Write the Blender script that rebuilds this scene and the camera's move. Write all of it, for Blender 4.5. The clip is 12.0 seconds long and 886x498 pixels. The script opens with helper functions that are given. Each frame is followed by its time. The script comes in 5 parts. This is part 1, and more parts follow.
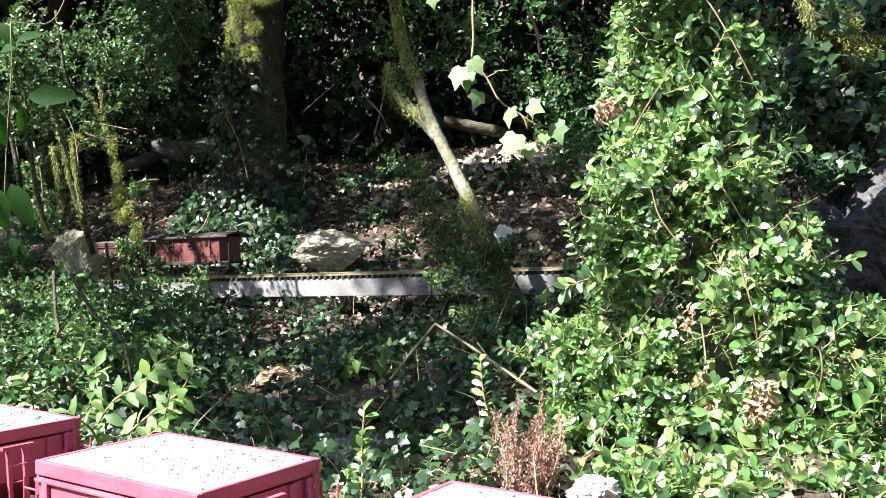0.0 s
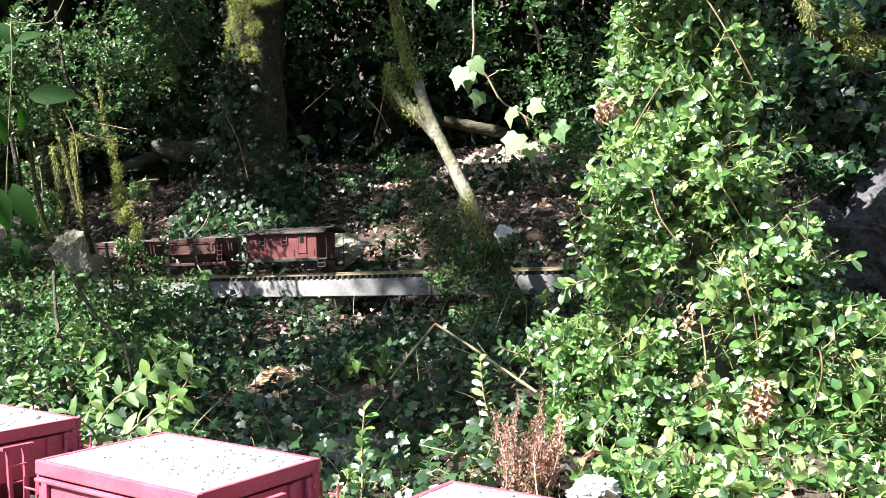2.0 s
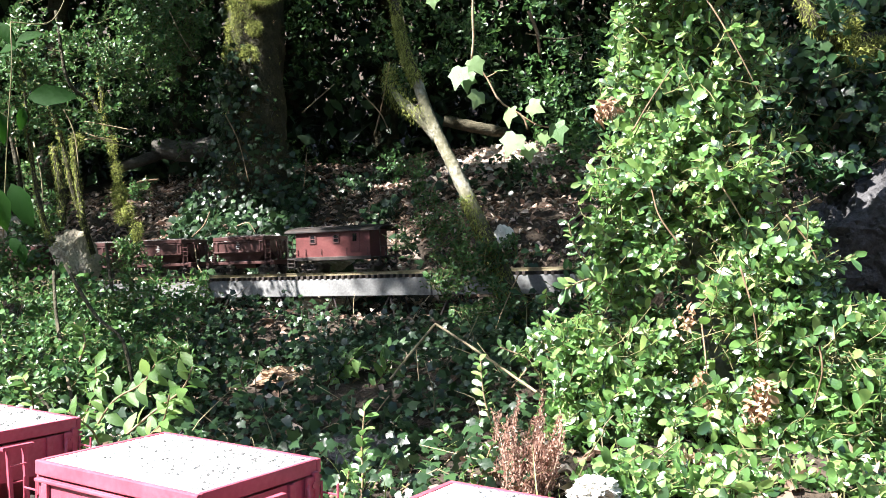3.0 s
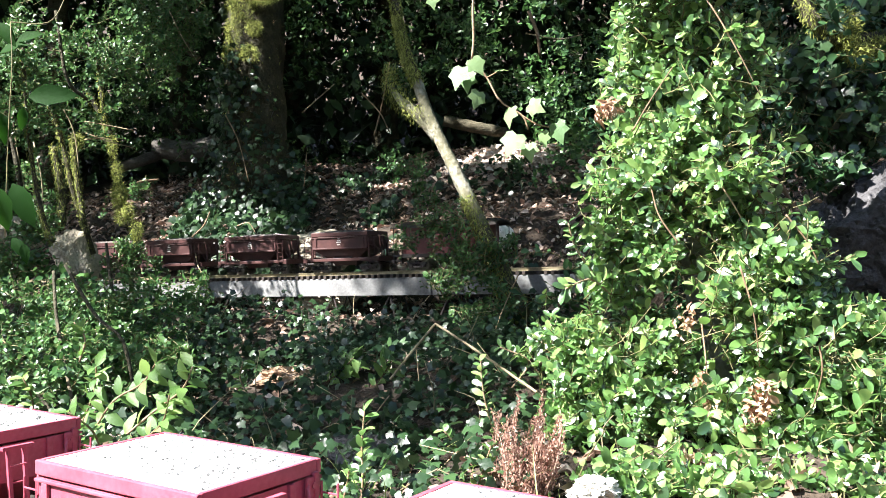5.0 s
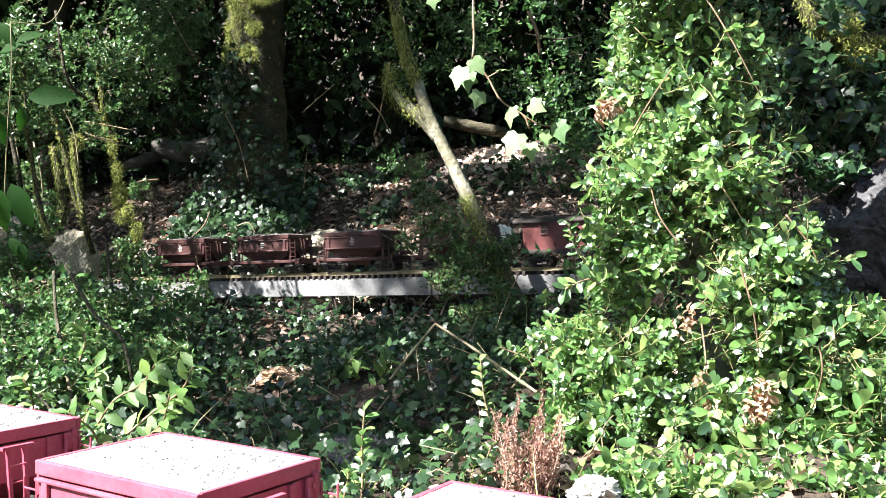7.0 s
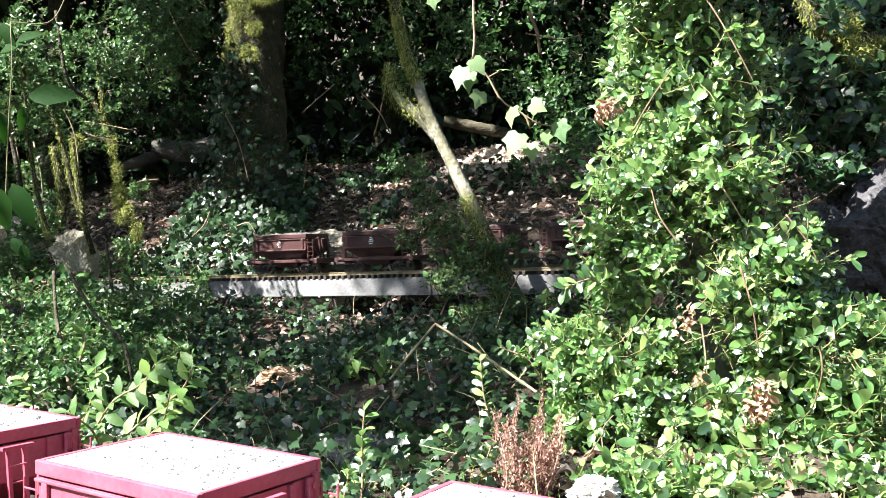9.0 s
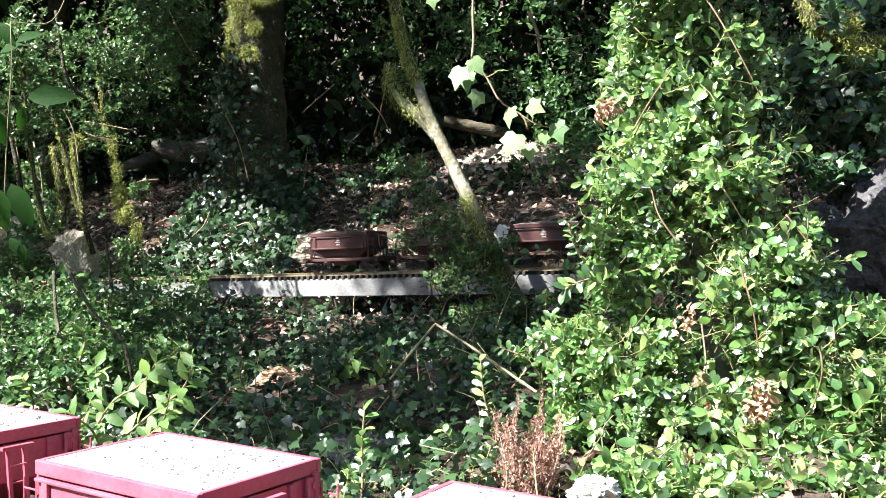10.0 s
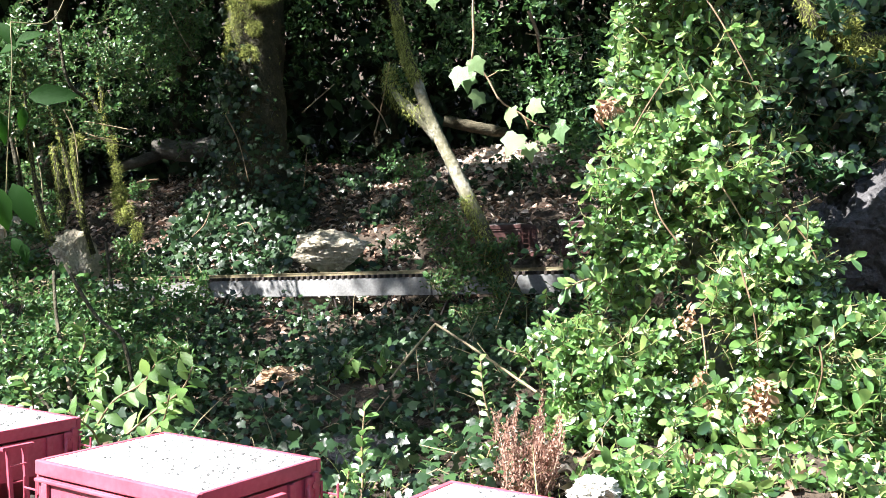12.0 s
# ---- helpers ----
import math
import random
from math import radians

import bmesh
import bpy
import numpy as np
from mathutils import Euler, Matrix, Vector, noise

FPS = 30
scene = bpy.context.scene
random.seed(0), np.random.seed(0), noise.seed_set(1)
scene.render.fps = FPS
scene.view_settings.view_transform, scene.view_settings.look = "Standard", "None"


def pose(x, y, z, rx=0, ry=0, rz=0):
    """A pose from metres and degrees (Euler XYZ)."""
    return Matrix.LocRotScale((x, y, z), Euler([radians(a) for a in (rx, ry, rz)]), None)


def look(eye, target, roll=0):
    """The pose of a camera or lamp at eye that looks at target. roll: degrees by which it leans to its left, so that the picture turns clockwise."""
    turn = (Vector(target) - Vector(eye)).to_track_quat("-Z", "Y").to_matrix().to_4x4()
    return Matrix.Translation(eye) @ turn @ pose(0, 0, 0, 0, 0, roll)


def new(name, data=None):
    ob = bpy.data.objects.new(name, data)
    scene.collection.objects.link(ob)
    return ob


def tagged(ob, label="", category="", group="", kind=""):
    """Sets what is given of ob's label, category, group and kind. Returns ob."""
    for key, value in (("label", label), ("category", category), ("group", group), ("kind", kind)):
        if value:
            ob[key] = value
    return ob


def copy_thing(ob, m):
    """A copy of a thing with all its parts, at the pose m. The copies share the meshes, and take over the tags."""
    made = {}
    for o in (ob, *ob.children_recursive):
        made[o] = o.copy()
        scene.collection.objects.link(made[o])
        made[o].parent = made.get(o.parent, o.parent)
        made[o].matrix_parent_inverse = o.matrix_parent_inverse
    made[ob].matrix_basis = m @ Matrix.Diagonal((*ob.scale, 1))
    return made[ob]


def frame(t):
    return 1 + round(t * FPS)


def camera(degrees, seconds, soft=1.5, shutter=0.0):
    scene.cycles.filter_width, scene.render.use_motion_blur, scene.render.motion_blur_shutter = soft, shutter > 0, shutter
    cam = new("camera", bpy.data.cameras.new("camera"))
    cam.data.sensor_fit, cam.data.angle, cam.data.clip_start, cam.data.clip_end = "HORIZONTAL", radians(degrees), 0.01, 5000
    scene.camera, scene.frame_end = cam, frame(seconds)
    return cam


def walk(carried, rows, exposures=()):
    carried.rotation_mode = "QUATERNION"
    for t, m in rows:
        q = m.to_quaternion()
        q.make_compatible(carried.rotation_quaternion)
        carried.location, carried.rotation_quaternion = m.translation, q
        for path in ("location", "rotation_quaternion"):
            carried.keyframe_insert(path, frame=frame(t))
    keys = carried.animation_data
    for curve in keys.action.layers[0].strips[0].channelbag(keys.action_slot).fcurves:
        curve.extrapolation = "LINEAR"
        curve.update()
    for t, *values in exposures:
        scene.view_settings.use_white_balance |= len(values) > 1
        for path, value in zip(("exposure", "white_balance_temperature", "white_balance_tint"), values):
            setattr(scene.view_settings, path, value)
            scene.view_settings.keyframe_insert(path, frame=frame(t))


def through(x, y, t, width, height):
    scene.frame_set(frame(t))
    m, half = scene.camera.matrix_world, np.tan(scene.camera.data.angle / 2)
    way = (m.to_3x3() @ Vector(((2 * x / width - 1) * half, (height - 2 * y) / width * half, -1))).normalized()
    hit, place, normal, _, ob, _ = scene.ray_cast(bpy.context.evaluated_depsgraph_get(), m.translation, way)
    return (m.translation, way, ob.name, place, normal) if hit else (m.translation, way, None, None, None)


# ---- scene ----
# A garden railway on a wooded slope: an ore train backs over a small trestle, loaded ore cars stand close by.
# x to the right, y away from the camera, metres. The camera stands still.
cam = camera(52.2, 12.0, soft=0.85, shutter=0.5)
walk(cam, [(0.0, look((0, 0, 0.5), (0, 10, 0.4312))), (12.0, look((0, 0, 0.5), (0, 10, 0.4312)))],
     [(0.0, 2.5), (3.2, 2.5), (4.8, 2.6), (10.5, 2.6), (12.0, 2.56)])

# ---- light ----
SUN_FROM = Vector((-0.60, -0.30, 0.74)).normalized()
world = bpy.data.worlds.new("sky")
scene.world = world
world.use_nodes = True
wn = world.node_tree.nodes
sky = wn.new("ShaderNodeTexSky")
sky.sky_type = "NISHITA"
sky.sun_disc = False
sky.sun_elevation = math.asin(SUN_FROM.z)
sky.sun_rotation = math.atan2(SUN_FROM.x, SUN_FROM.y)
wn["Background"].inputs["Strength"].default_value = 0.078
world.node_tree.links.new(sky.outputs[0], wn["Background"].inputs["Color"])
sun = new("sun", bpy.data.lights.new("sun", "SUN"))
sun.data.energy, sun.data.angle, sun.data.color = 5.0, radians(0.55), (1.0, 0.975, 0.95)
sun.matrix_world = look(SUN_FROM * 20, (0, 0, 0))


# ---- materials ----
def material(name, rough=0.6, metal=0.0, spec=0.5):
    m = bpy.data.materials.new(name)
    m.use_nodes = True
    b = m.node_tree.nodes["Principled BSDF"]
    b.inputs["Roughness"].default_value, b.inputs["Metallic"].default_value = rough, metal
    b.inputs["Specular IOR Level"].default_value = spec
    return m, m.node_tree.nodes, m.node_tree.links, b


def ramp(nodes, stops):
    r = nodes.new("ShaderNodeValToRGB")
    while len(r.color_ramp.elements) < len(stops):
        r.color_ramp.elements.new(0.5)
    for e, (p, c) in zip(r.color_ramp.elements, stops):
        e.position, e.color = p, (*c, 1)
    return r


def rough_surface(name, colors, scale=40, fine=220, bump=0.5, depth=0.004, rough=0.8, metal=0.0, island=0.0, spec=0.4):
    """A surface mottled at two scales, with relief; island: how far each loose piece differs in tone."""
    m, n, l, b = material(name, rough, metal, spec)
    co = n.new("ShaderNodeTexCoord")
    big, small = n.new("ShaderNodeTexNoise"), n.new("ShaderNodeTexNoise")
    big.inputs["Scale"].default_value, small.inputs["Scale"].default_value = scale, fine
    big.inputs["Detail"].default_value, small.inputs["Detail"].default_value = 5, 4
    for t in (big, small):
        l.new(co.outputs["Object"], t.inputs["Vector"])
    mix = n.new("ShaderNodeMath")
    mix.operation = "MULTIPLY_ADD"
    mix.inputs[1].default_value = 0.55
    l.new(small.outputs[0], mix.inputs[0])
    half = n.new("ShaderNodeMath")
    half.operation = "MULTIPLY_ADD"
    half.inputs[1].default_value, half.inputs[2].default_value = 0.9, -0.22
    l.new(big.outputs[0], half.inputs[0])
    l.new(half.outputs[0], mix.inputs[2])
    value = mix.outputs[0]
    if island:
        geo, oi, add = n.new("ShaderNodeNewGeometry"), n.new("ShaderNodeObjectInfo"), n.new("ShaderNodeMath")
        l.new(geo.outputs["Random Per Island"], add.inputs[0])
        l.new(oi.outputs["Random"], add.inputs[1])
        fr, sc, ad = n.new("ShaderNodeMath"), n.new("ShaderNodeMath"), n.new("ShaderNodeMath")
        fr.operation, sc.operation = "FRACT", "MULTIPLY_ADD"
        l.new(add.outputs[0], fr.inputs[0])
        l.new(fr.outputs[0], sc.inputs[0])
        sc.inputs[1].default_value, sc.inputs[2].default_value = island, -island / 2
        l.new(sc.outputs[0], ad.inputs[0])
        l.new(value, ad.inputs[1])
        value = ad.outputs[0]
    k = len(colors)
    r = ramp(n, [(0.2 + 0.6 * i / max(1, k - 1), c) for i, c in enumerate(colors)])
    l.new(value, r.inputs[0])
    l.new(r.outputs[0], b.inputs["Base Color"])
    bp = n.new("ShaderNodeBump")
    bp.inputs["Strength"].default_value, bp.inputs["Distance"].default_value = bump, depth
    l.new(mix.outputs[0], bp.inputs["Height"])
    l.new(bp.outputs[0], b.inputs["Normal"])
    return m


def leaf_material(name, colors, rough=0.38, through=0.3, spec=0.5):
    """Leaves: each one of its own tone, faintly blotched, glossy above and letting some light through."""
    m, n, l, b = material(name, rough, 0.0, spec)
    geo, oi, add, fr = n.new("ShaderNodeNewGeometry"), n.new("ShaderNodeObjectInfo"), n.new("ShaderNodeMath"), n.new("ShaderNodeMath")
    l.new(geo.outputs["Random Per Island"], add.inputs[0])
    l.new(oi.outputs["Random"], add.inputs[1])
    fr.operation = "FRACT"
    l.new(add.outputs[0], fr.inputs[0])
    co, no, ma = n.new("ShaderNodeTexCoord"), n.new("ShaderNodeTexNoise"), n.new("ShaderNodeMath")
    no.inputs["Scale"].default_value = 90
    l.new(co.outputs["Object"], no.inputs["Vector"])
    ma.operation = "MULTIPLY_ADD"
    ma.inputs[1].default_value = 0.35
    l.new(no.outputs[0], ma.inputs[0])
    su = n.new("ShaderNodeMath")
    su.operation = "SUBTRACT"
    su.inputs[1].default_value = 0.17
    l.new(fr.outputs[0], su.inputs[0])
    l.new(su.outputs[0], ma.inputs[2])
    r = ramp(n, [(i / max(1, len(colors) - 1), c) for i, c in enumerate(colors)])
    l.new(ma.outputs[0], r.inputs[0])
    l.new(r.outputs[0], b.inputs["Base Color"])
    tr, mx = n.new("ShaderNodeBsdfTranslucent"), n.new("ShaderNodeMixShader")
    hs = n.new("ShaderNodeHueSaturation")
    hs.inputs["Hue"].default_value, hs.inputs["Saturation"].default_value, hs.inputs["Value"].default_value = 0.487, 1.05, 1.5
    l.new(r.outputs[0], hs.inputs["Color"])
    l.new(hs.outputs[0], tr.inputs["Color"])
    mx.inputs[0].default_value = through
    l.new(b.outputs[0], mx.inputs[1])
    l.new(tr.outputs[0], mx.inputs[2])
    l.new(mx.outputs[0], n["Material Output"].inputs["Surface"])
    bp = n.new("ShaderNodeBump")
    bp.inputs["Strength"].default_value, bp.inputs["Distance"].default_value = 0.25, 0.002
    l.new(no.outputs[0], bp.inputs["Height"])
    l.new(bp.outputs[0], b.inputs["Normal"])
    return m


M_SOIL = rough_surface("leaf_mould_soil", [(0.012, 0.009, 0.006), (0.035, 0.025, 0.017), (0.085, 0.06, 0.042)], 14, 90, 0.9, 0.02, 0.95)
M_BED = rough_surface("grey_ballast_bed", [(0.08, 0.075, 0.07), (0.2, 0.19, 0.17), (0.36, 0.34, 0.31)], 60, 300, 0.9, 0.006, 0.95)
M_BARK = rough_surface("mossy_brown_bark", [(0.015, 0.014, 0.008), (0.05, 0.045, 0.025), (0.12, 0.1, 0.065)], 22, 130, 0.9, 0.012, 0.9)
M_PALE_BARK = rough_surface("pale_mossy_bark", [(0.03, 0.032, 0.012), (0.15, 0.14, 0.085), (0.45, 0.42, 0.36)], 14, 110, 0.8, 0.006, 0.85)
M_GREY_BARK = rough_surface("smooth_grey_bark", [(0.1, 0.096, 0.1), (0.23, 0.225, 0.23), (0.38, 0.37, 0.37)], 12, 140, 0.6, 0.006, 0.8)
M_MOSS = rough_surface("yellow_green_moss", [(0.085, 0.1, 0.02), (0.21, 0.235, 0.05), (0.37, 0.4, 0.11)], 40, 300, 0.9, 0.006, 0.95, island=0.5)
M_SHOOT = rough_surface("green_brown_twig", [(0.05, 0.05, 0.02), (0.12, 0.11, 0.045), (0.2, 0.17, 0.08)], 30, 200, 0.5, 0.002, 0.7, island=0.4)
M_ROCK = rough_surface("weathered_limestone", [(0.14, 0.12, 0.085), (0.34, 0.3, 0.225), (0.5, 0.455, 0.36)], 18, 120, 0.9, 0.012, 0.9)
M_PALE_ROCK = rough_surface("pale_limestone", [(0.4, 0.39, 0.35), (0.62, 0.6, 0.54), (0.75, 0.73, 0.67)], 18, 120, 0.9, 0.01, 0.9)
M_SLATE = rough_surface("dark_grey_stone", [(0.02, 0.019, 0.02), (0.06, 0.057, 0.06), (0.15, 0.145, 0.15)], 9, 90, 0.95, 0.02, 0.8)
M_LOG = rough_surface("grey_weathered_log", [(0.03, 0.027, 0.022), (0.085, 0.078, 0.066), (0.17, 0.16, 0.14)], 12, 130, 0.8, 0.008, 0.9)
M_TWIG = rough_surface("brown_twig", [(0.09, 0.055, 0.03), (0.22, 0.15, 0.09), (0.36, 0.27, 0.18)], 30, 200, 0.5, 0.002, 0.8, island=0.4)
M_STRAW = rough_surface("dry_straw_stem", [(0.14, 0.11, 0.06), (0.26, 0.21, 0.13), (0.36, 0.3, 0.2)], 30, 200, 0.4, 0.002, 0.8)
# One red, two tones: overexposed sun put into M_RED, shade into M_DULL_RED.
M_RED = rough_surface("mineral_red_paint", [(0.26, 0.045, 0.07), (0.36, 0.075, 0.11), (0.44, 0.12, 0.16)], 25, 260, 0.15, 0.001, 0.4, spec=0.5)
M_DULL_RED = rough_surface("shade_dark_mineral_red", [(0.035, 0.018, 0.017), (0.06, 0.026, 0.024), (0.1, 0.046, 0.042)], 25, 260, 0.15, 0.001, 0.42)
M_ROTTEN = rough_surface("split_rotten_wood", [(0.1, 0.06, 0.035), (0.28, 0.19, 0.12), (0.46, 0.37, 0.28)], 25, 150, 0.9, 0.008, 0.9)
M_CAB_RED = rough_surface("caboose_red_paint", [(0.075, 0.026, 0.025), (0.12, 0.036, 0.035), (0.165, 0.06, 0.056)], 25, 260, 0.15, 0.001, 0.45)
M_FRAME = rough_surface("sooty_black_iron", [(0.012, 0.01, 0.01), (0.03, 0.024, 0.022), (0.07, 0.05, 0.042)], 40, 260, 0.3, 0.001, 0.6)
M_STEEL = rough_surface("worn_wheel_steel", [(0.1, 0.09, 0.08), (0.22, 0.2, 0.18), (0.4, 0.38, 0.35)], 40, 260, 0.2, 0.001, 0.4, 0.9)
M_GRAVEL = rough_surface("white_marble_grit", [(0.6, 0.59, 0.57), (0.78, 0.77, 0.75), (0.85, 0.84, 0.82)], 90, 420, 0.8, 0.003, 0.85, island=0.5)
M_GRIT = rough_surface("grey_marble_grit", [(0.1, 0.1, 0.1), (0.36, 0.355, 0.35), (0.74, 0.73, 0.71)], 90, 420, 0.6, 0.002, 0.85, island=1.1)
M_ORE = rough_surface("dusty_iron_ore", [(0.05, 0.042, 0.038), (0.11, 0.095, 0.085), (0.2, 0.18, 0.165)], 90, 420, 0.8, 0.003, 0.9, island=0.5)
M_BRASS = rough_surface("tarnished_brass_rail", [(0.18, 0.145, 0.085), (0.32, 0.27, 0.17), (0.46, 0.41, 0.29)], 60, 300, 0.15, 0.001, 0.42, 0.7)
M_TIE = rough_surface("dark_brown_tie", [(0.01, 0.008, 0.007), (0.028, 0.02, 0.016), (0.055, 0.042, 0.035)], 60, 300, 0.4, 0.001, 0.75, island=0.3)
M_BEAM = rough_surface("weathered_grey_girder", [(0.09, 0.09, 0.09), (0.17, 0.17, 0.168), (0.27, 0.27, 0.262)], 14, 200, 0.35, 0.002, 0.8)
M_MARK = rough_surface("off_white_lettering", [(0.5, 0.48, 0.45), (0.66, 0.64, 0.6)], 60, 300, 0.1, 0.001, 0.6)
M_WHITE_TRIM = rough_surface("dusty_red_brown_trim", [(0.06, 0.026, 0.024), (0.11, 0.045, 0.042)], 60, 300, 0.1, 0.001, 0.6)

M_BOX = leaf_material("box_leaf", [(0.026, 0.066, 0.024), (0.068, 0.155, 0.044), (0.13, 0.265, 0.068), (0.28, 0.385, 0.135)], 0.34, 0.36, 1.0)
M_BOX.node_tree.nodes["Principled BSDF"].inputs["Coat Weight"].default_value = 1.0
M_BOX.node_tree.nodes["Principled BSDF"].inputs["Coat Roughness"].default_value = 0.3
# Shaded copy of the box leaf: the shade is put into its colour.
M_BOX_DARK = leaf_material("shade_dark_box_leaf", [(0.015, 0.045, 0.02), (0.03, 0.08, 0.03), (0.06, 0.13, 0.045)], 0.36, 0.2, 0.4)
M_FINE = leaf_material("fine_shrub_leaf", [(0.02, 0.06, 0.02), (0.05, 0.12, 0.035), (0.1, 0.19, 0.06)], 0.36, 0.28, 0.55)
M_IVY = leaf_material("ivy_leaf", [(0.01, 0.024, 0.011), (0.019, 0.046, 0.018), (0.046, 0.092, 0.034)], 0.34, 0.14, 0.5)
# Paler ivy for the hanging spray: its sunlight is put into the colour.
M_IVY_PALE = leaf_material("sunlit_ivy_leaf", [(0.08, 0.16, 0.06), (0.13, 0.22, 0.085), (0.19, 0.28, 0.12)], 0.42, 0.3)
M_BROAD = leaf_material("broad_soft_leaf", [(0.06, 0.13, 0.035), (0.11, 0.21, 0.055), (0.2, 0.31, 0.1)], 0.42, 0.4)
# Leaves close by: the shade they hang in is put into this green.
M_NEAR = leaf_material("dogwood_leaf", [(0.007, 0.034, 0.004), (0.012, 0.05, 0.007), (0.02, 0.07, 0.01)], 0.6, 0.45, 0.1)
# Wood foliage: deep shade is put into the leaf's dark colour.
M_WOOD = leaf_material("shade_darkened_leaf", [(0.01, 0.022, 0.01), (0.02, 0.045, 0.016), (0.035, 0.07, 0.025)], 0.5, 0.12, 0.35)
M_DRY = leaf_material("dead_leaf", [(0.1, 0.06, 0.042), (0.24, 0.155, 0.11), (0.38, 0.28, 0.22), (0.52, 0.44, 0.37)], 0.65, 0.12, 0.3)
M_PALE_DRY = leaf_material("sun_pale_dead_leaf", [(0.24, 0.17, 0.13), (0.42, 0.33, 0.27), (0.56, 0.48, 0.41), (0.66, 0.6, 0.53)], 0.7, 0.15, 0.3)
M_BROWN = leaf_material("withered_tan_leaf", [(0.3, 0.17, 0.1), (0.44, 0.29, 0.19), (0.56, 0.42, 0.31)], 0.6, 0.2, 0.3)
M_SEED = leaf_material("rust_brown_seed_head", [(0.17, 0.085, 0.06), (0.33, 0.19, 0.145), (0.5, 0.36, 0.28)], 0.7, 0.2, 0.3)
M_GRASS = leaf_material("grass_blade", [(0.06, 0.13, 0.025), (0.13, 0.22, 0.05), (0.3, 0.3, 0.12)], 0.45, 0.3)


# ---- mesh helpers ----
def part(name, bm, mat, parent=None, label=""):
    me = bpy.data.meshes.new(name)
    bm.to_mesh(me)
    bm.free()
    me.materials.append(mat)
    ob = new(name, me)
    ob.parent = parent
    return tagged(ob, label)


def raw(name, verts, faces, mat, parent=None, label="", smooth=True):
    """One mesh from arrays: verts (n, 3) and triangles or quads (m, 3 or 4)."""
    me = bpy.data.meshes.new(name)
    verts, faces = np.asarray(verts, dtype=np.float32), np.asarray(faces, dtype=np.int32)
    k = faces.shape[1]
    me.vertices.add(len(verts))
    me.vertices.foreach_set("co", verts.ravel())
    me.loops.add(faces.size)
    me.loops.foreach_set("vertex_index", faces.ravel())
    me.polygons.add(len(faces))
    me.polygons.foreach_set("loop_start", np.arange(0, faces.size, k, dtype=np.int32))
    me.polygons.foreach_set("use_smooth", np.full(len(faces), smooth))
    me.update(calc_edges=True)
    me.materials.append(mat)
    ob = new(name, me)
    ob.parent = parent
    return tagged(ob, label)


def box(bm, x, y, z, sx, sy, sz, rot=None, bevel=0.0):
    """Adds a box with its centre at x, y, z, edges eased where bevel is given."""
    m = Matrix.Translation((x, y, z)) @ (rot or Matrix.Identity(4)) @ Matrix.Diagonal((sx, sy, sz, 1))
    got = bmesh.ops.create_cube(bm, size=1, matrix=m)["verts"]
    if bevel:
        edges = {e for v in got for e in v.link_edges}
        bmesh.ops.bevel(bm, geom=list(edges), offset=bevel, segments=2, affect="EDGES", profile=0.6)


def rod(bm, a, b, r, sides=8):
    a, b = Vector(a), Vector(b)
    d = b - a
    m = Matrix.Translation((a + b) / 2) @ d.to_track_quat("Z", "Y").to_matrix().to_4x4()
    bmesh.ops.create_cone(bm, cap_ends=True, segments=sides, radius1=r, radius2=r, depth=d.length, matrix=m)


def smooth_path(points, n):
    """n places along a soft curve through the points (x, y, z, radius)."""
    p = np.asarray(points, dtype=float)
    p = np.vstack([2 * p[0] - p[1], p, 2 * p[-1] - p[-2]])
    out = []
    for t in np.linspace(0, len(p) - 3 - 1e-6, n):
        i, f = int(t), t - int(t)
        a, b, c, d = p[i:i + 4]
        out.append(0.5 * (2 * b + (c - a) * f + (2 * a - 5 * b + 4 * c - d) * f * f + (3 * b - a - 3 * c + d) * f ** 3))
    return np.array(out)


def tube(points, n=20, sides=8, rough=0.0, seed=0, ridges=0.0):
    """Arrays of a tapered, slightly uneven stem through points (x, y, z, radius), closed at both ends."""
    rng = np.random.default_rng(seed)
    p = smooth_path(points, n)
    tang = np.gradient(p[:, :3], axis=0)
    tang /= np.linalg.norm(tang, axis=1)[:, None] + 1e-9
    side = np.cross(tang, (0.31, 0.87, 0.12))
    side /= np.linalg.norm(side, axis=1)[:, None] + 1e-9
    up = np.cross(side, tang)
    ang = np.linspace(0, 2 * np.pi, sides, endpoint=False)
    wob = 1 + rough * rng.uniform(-1, 1, (n, sides)) + ridges * np.sin(ang * 5 + np.linspace(0, 3, n)[:, None])
    r = np.maximum(p[:, 3], 1e-4)[:, None] * wob
    v = p[:, None, :3] + side[:, None] * (np.cos(ang) * r)[..., None] + up[:, None] * (np.sin(ang) * r)[..., None]
    v = np.vstack([v.reshape(-1, 3), p[0, :3], p[-1, :3]])
    f = []
    for i in range(n - 1):
        for j in range(sides):
            a, b = i * sides + j, i * sides + (j + 1) % sides
            f += [(a, b, b + sides), (a, b + sides, a + sides)]
    for j in range(sides):
        f.append((n * sides, (j + 1) % sides, j))
        f.append((n * sides + 1, (n - 1) * sides + j, (n - 1) * sides + (j + 1) % sides))
    return v, np.array(f)


def join(pieces):
    vs, fs, k = [], [], 0
    for v, f in pieces:
        vs.append(v)
        fs.append(np.asarray(f) + k)
        k += len(v)
    return np.vstack(vs), np.vstack(fs)


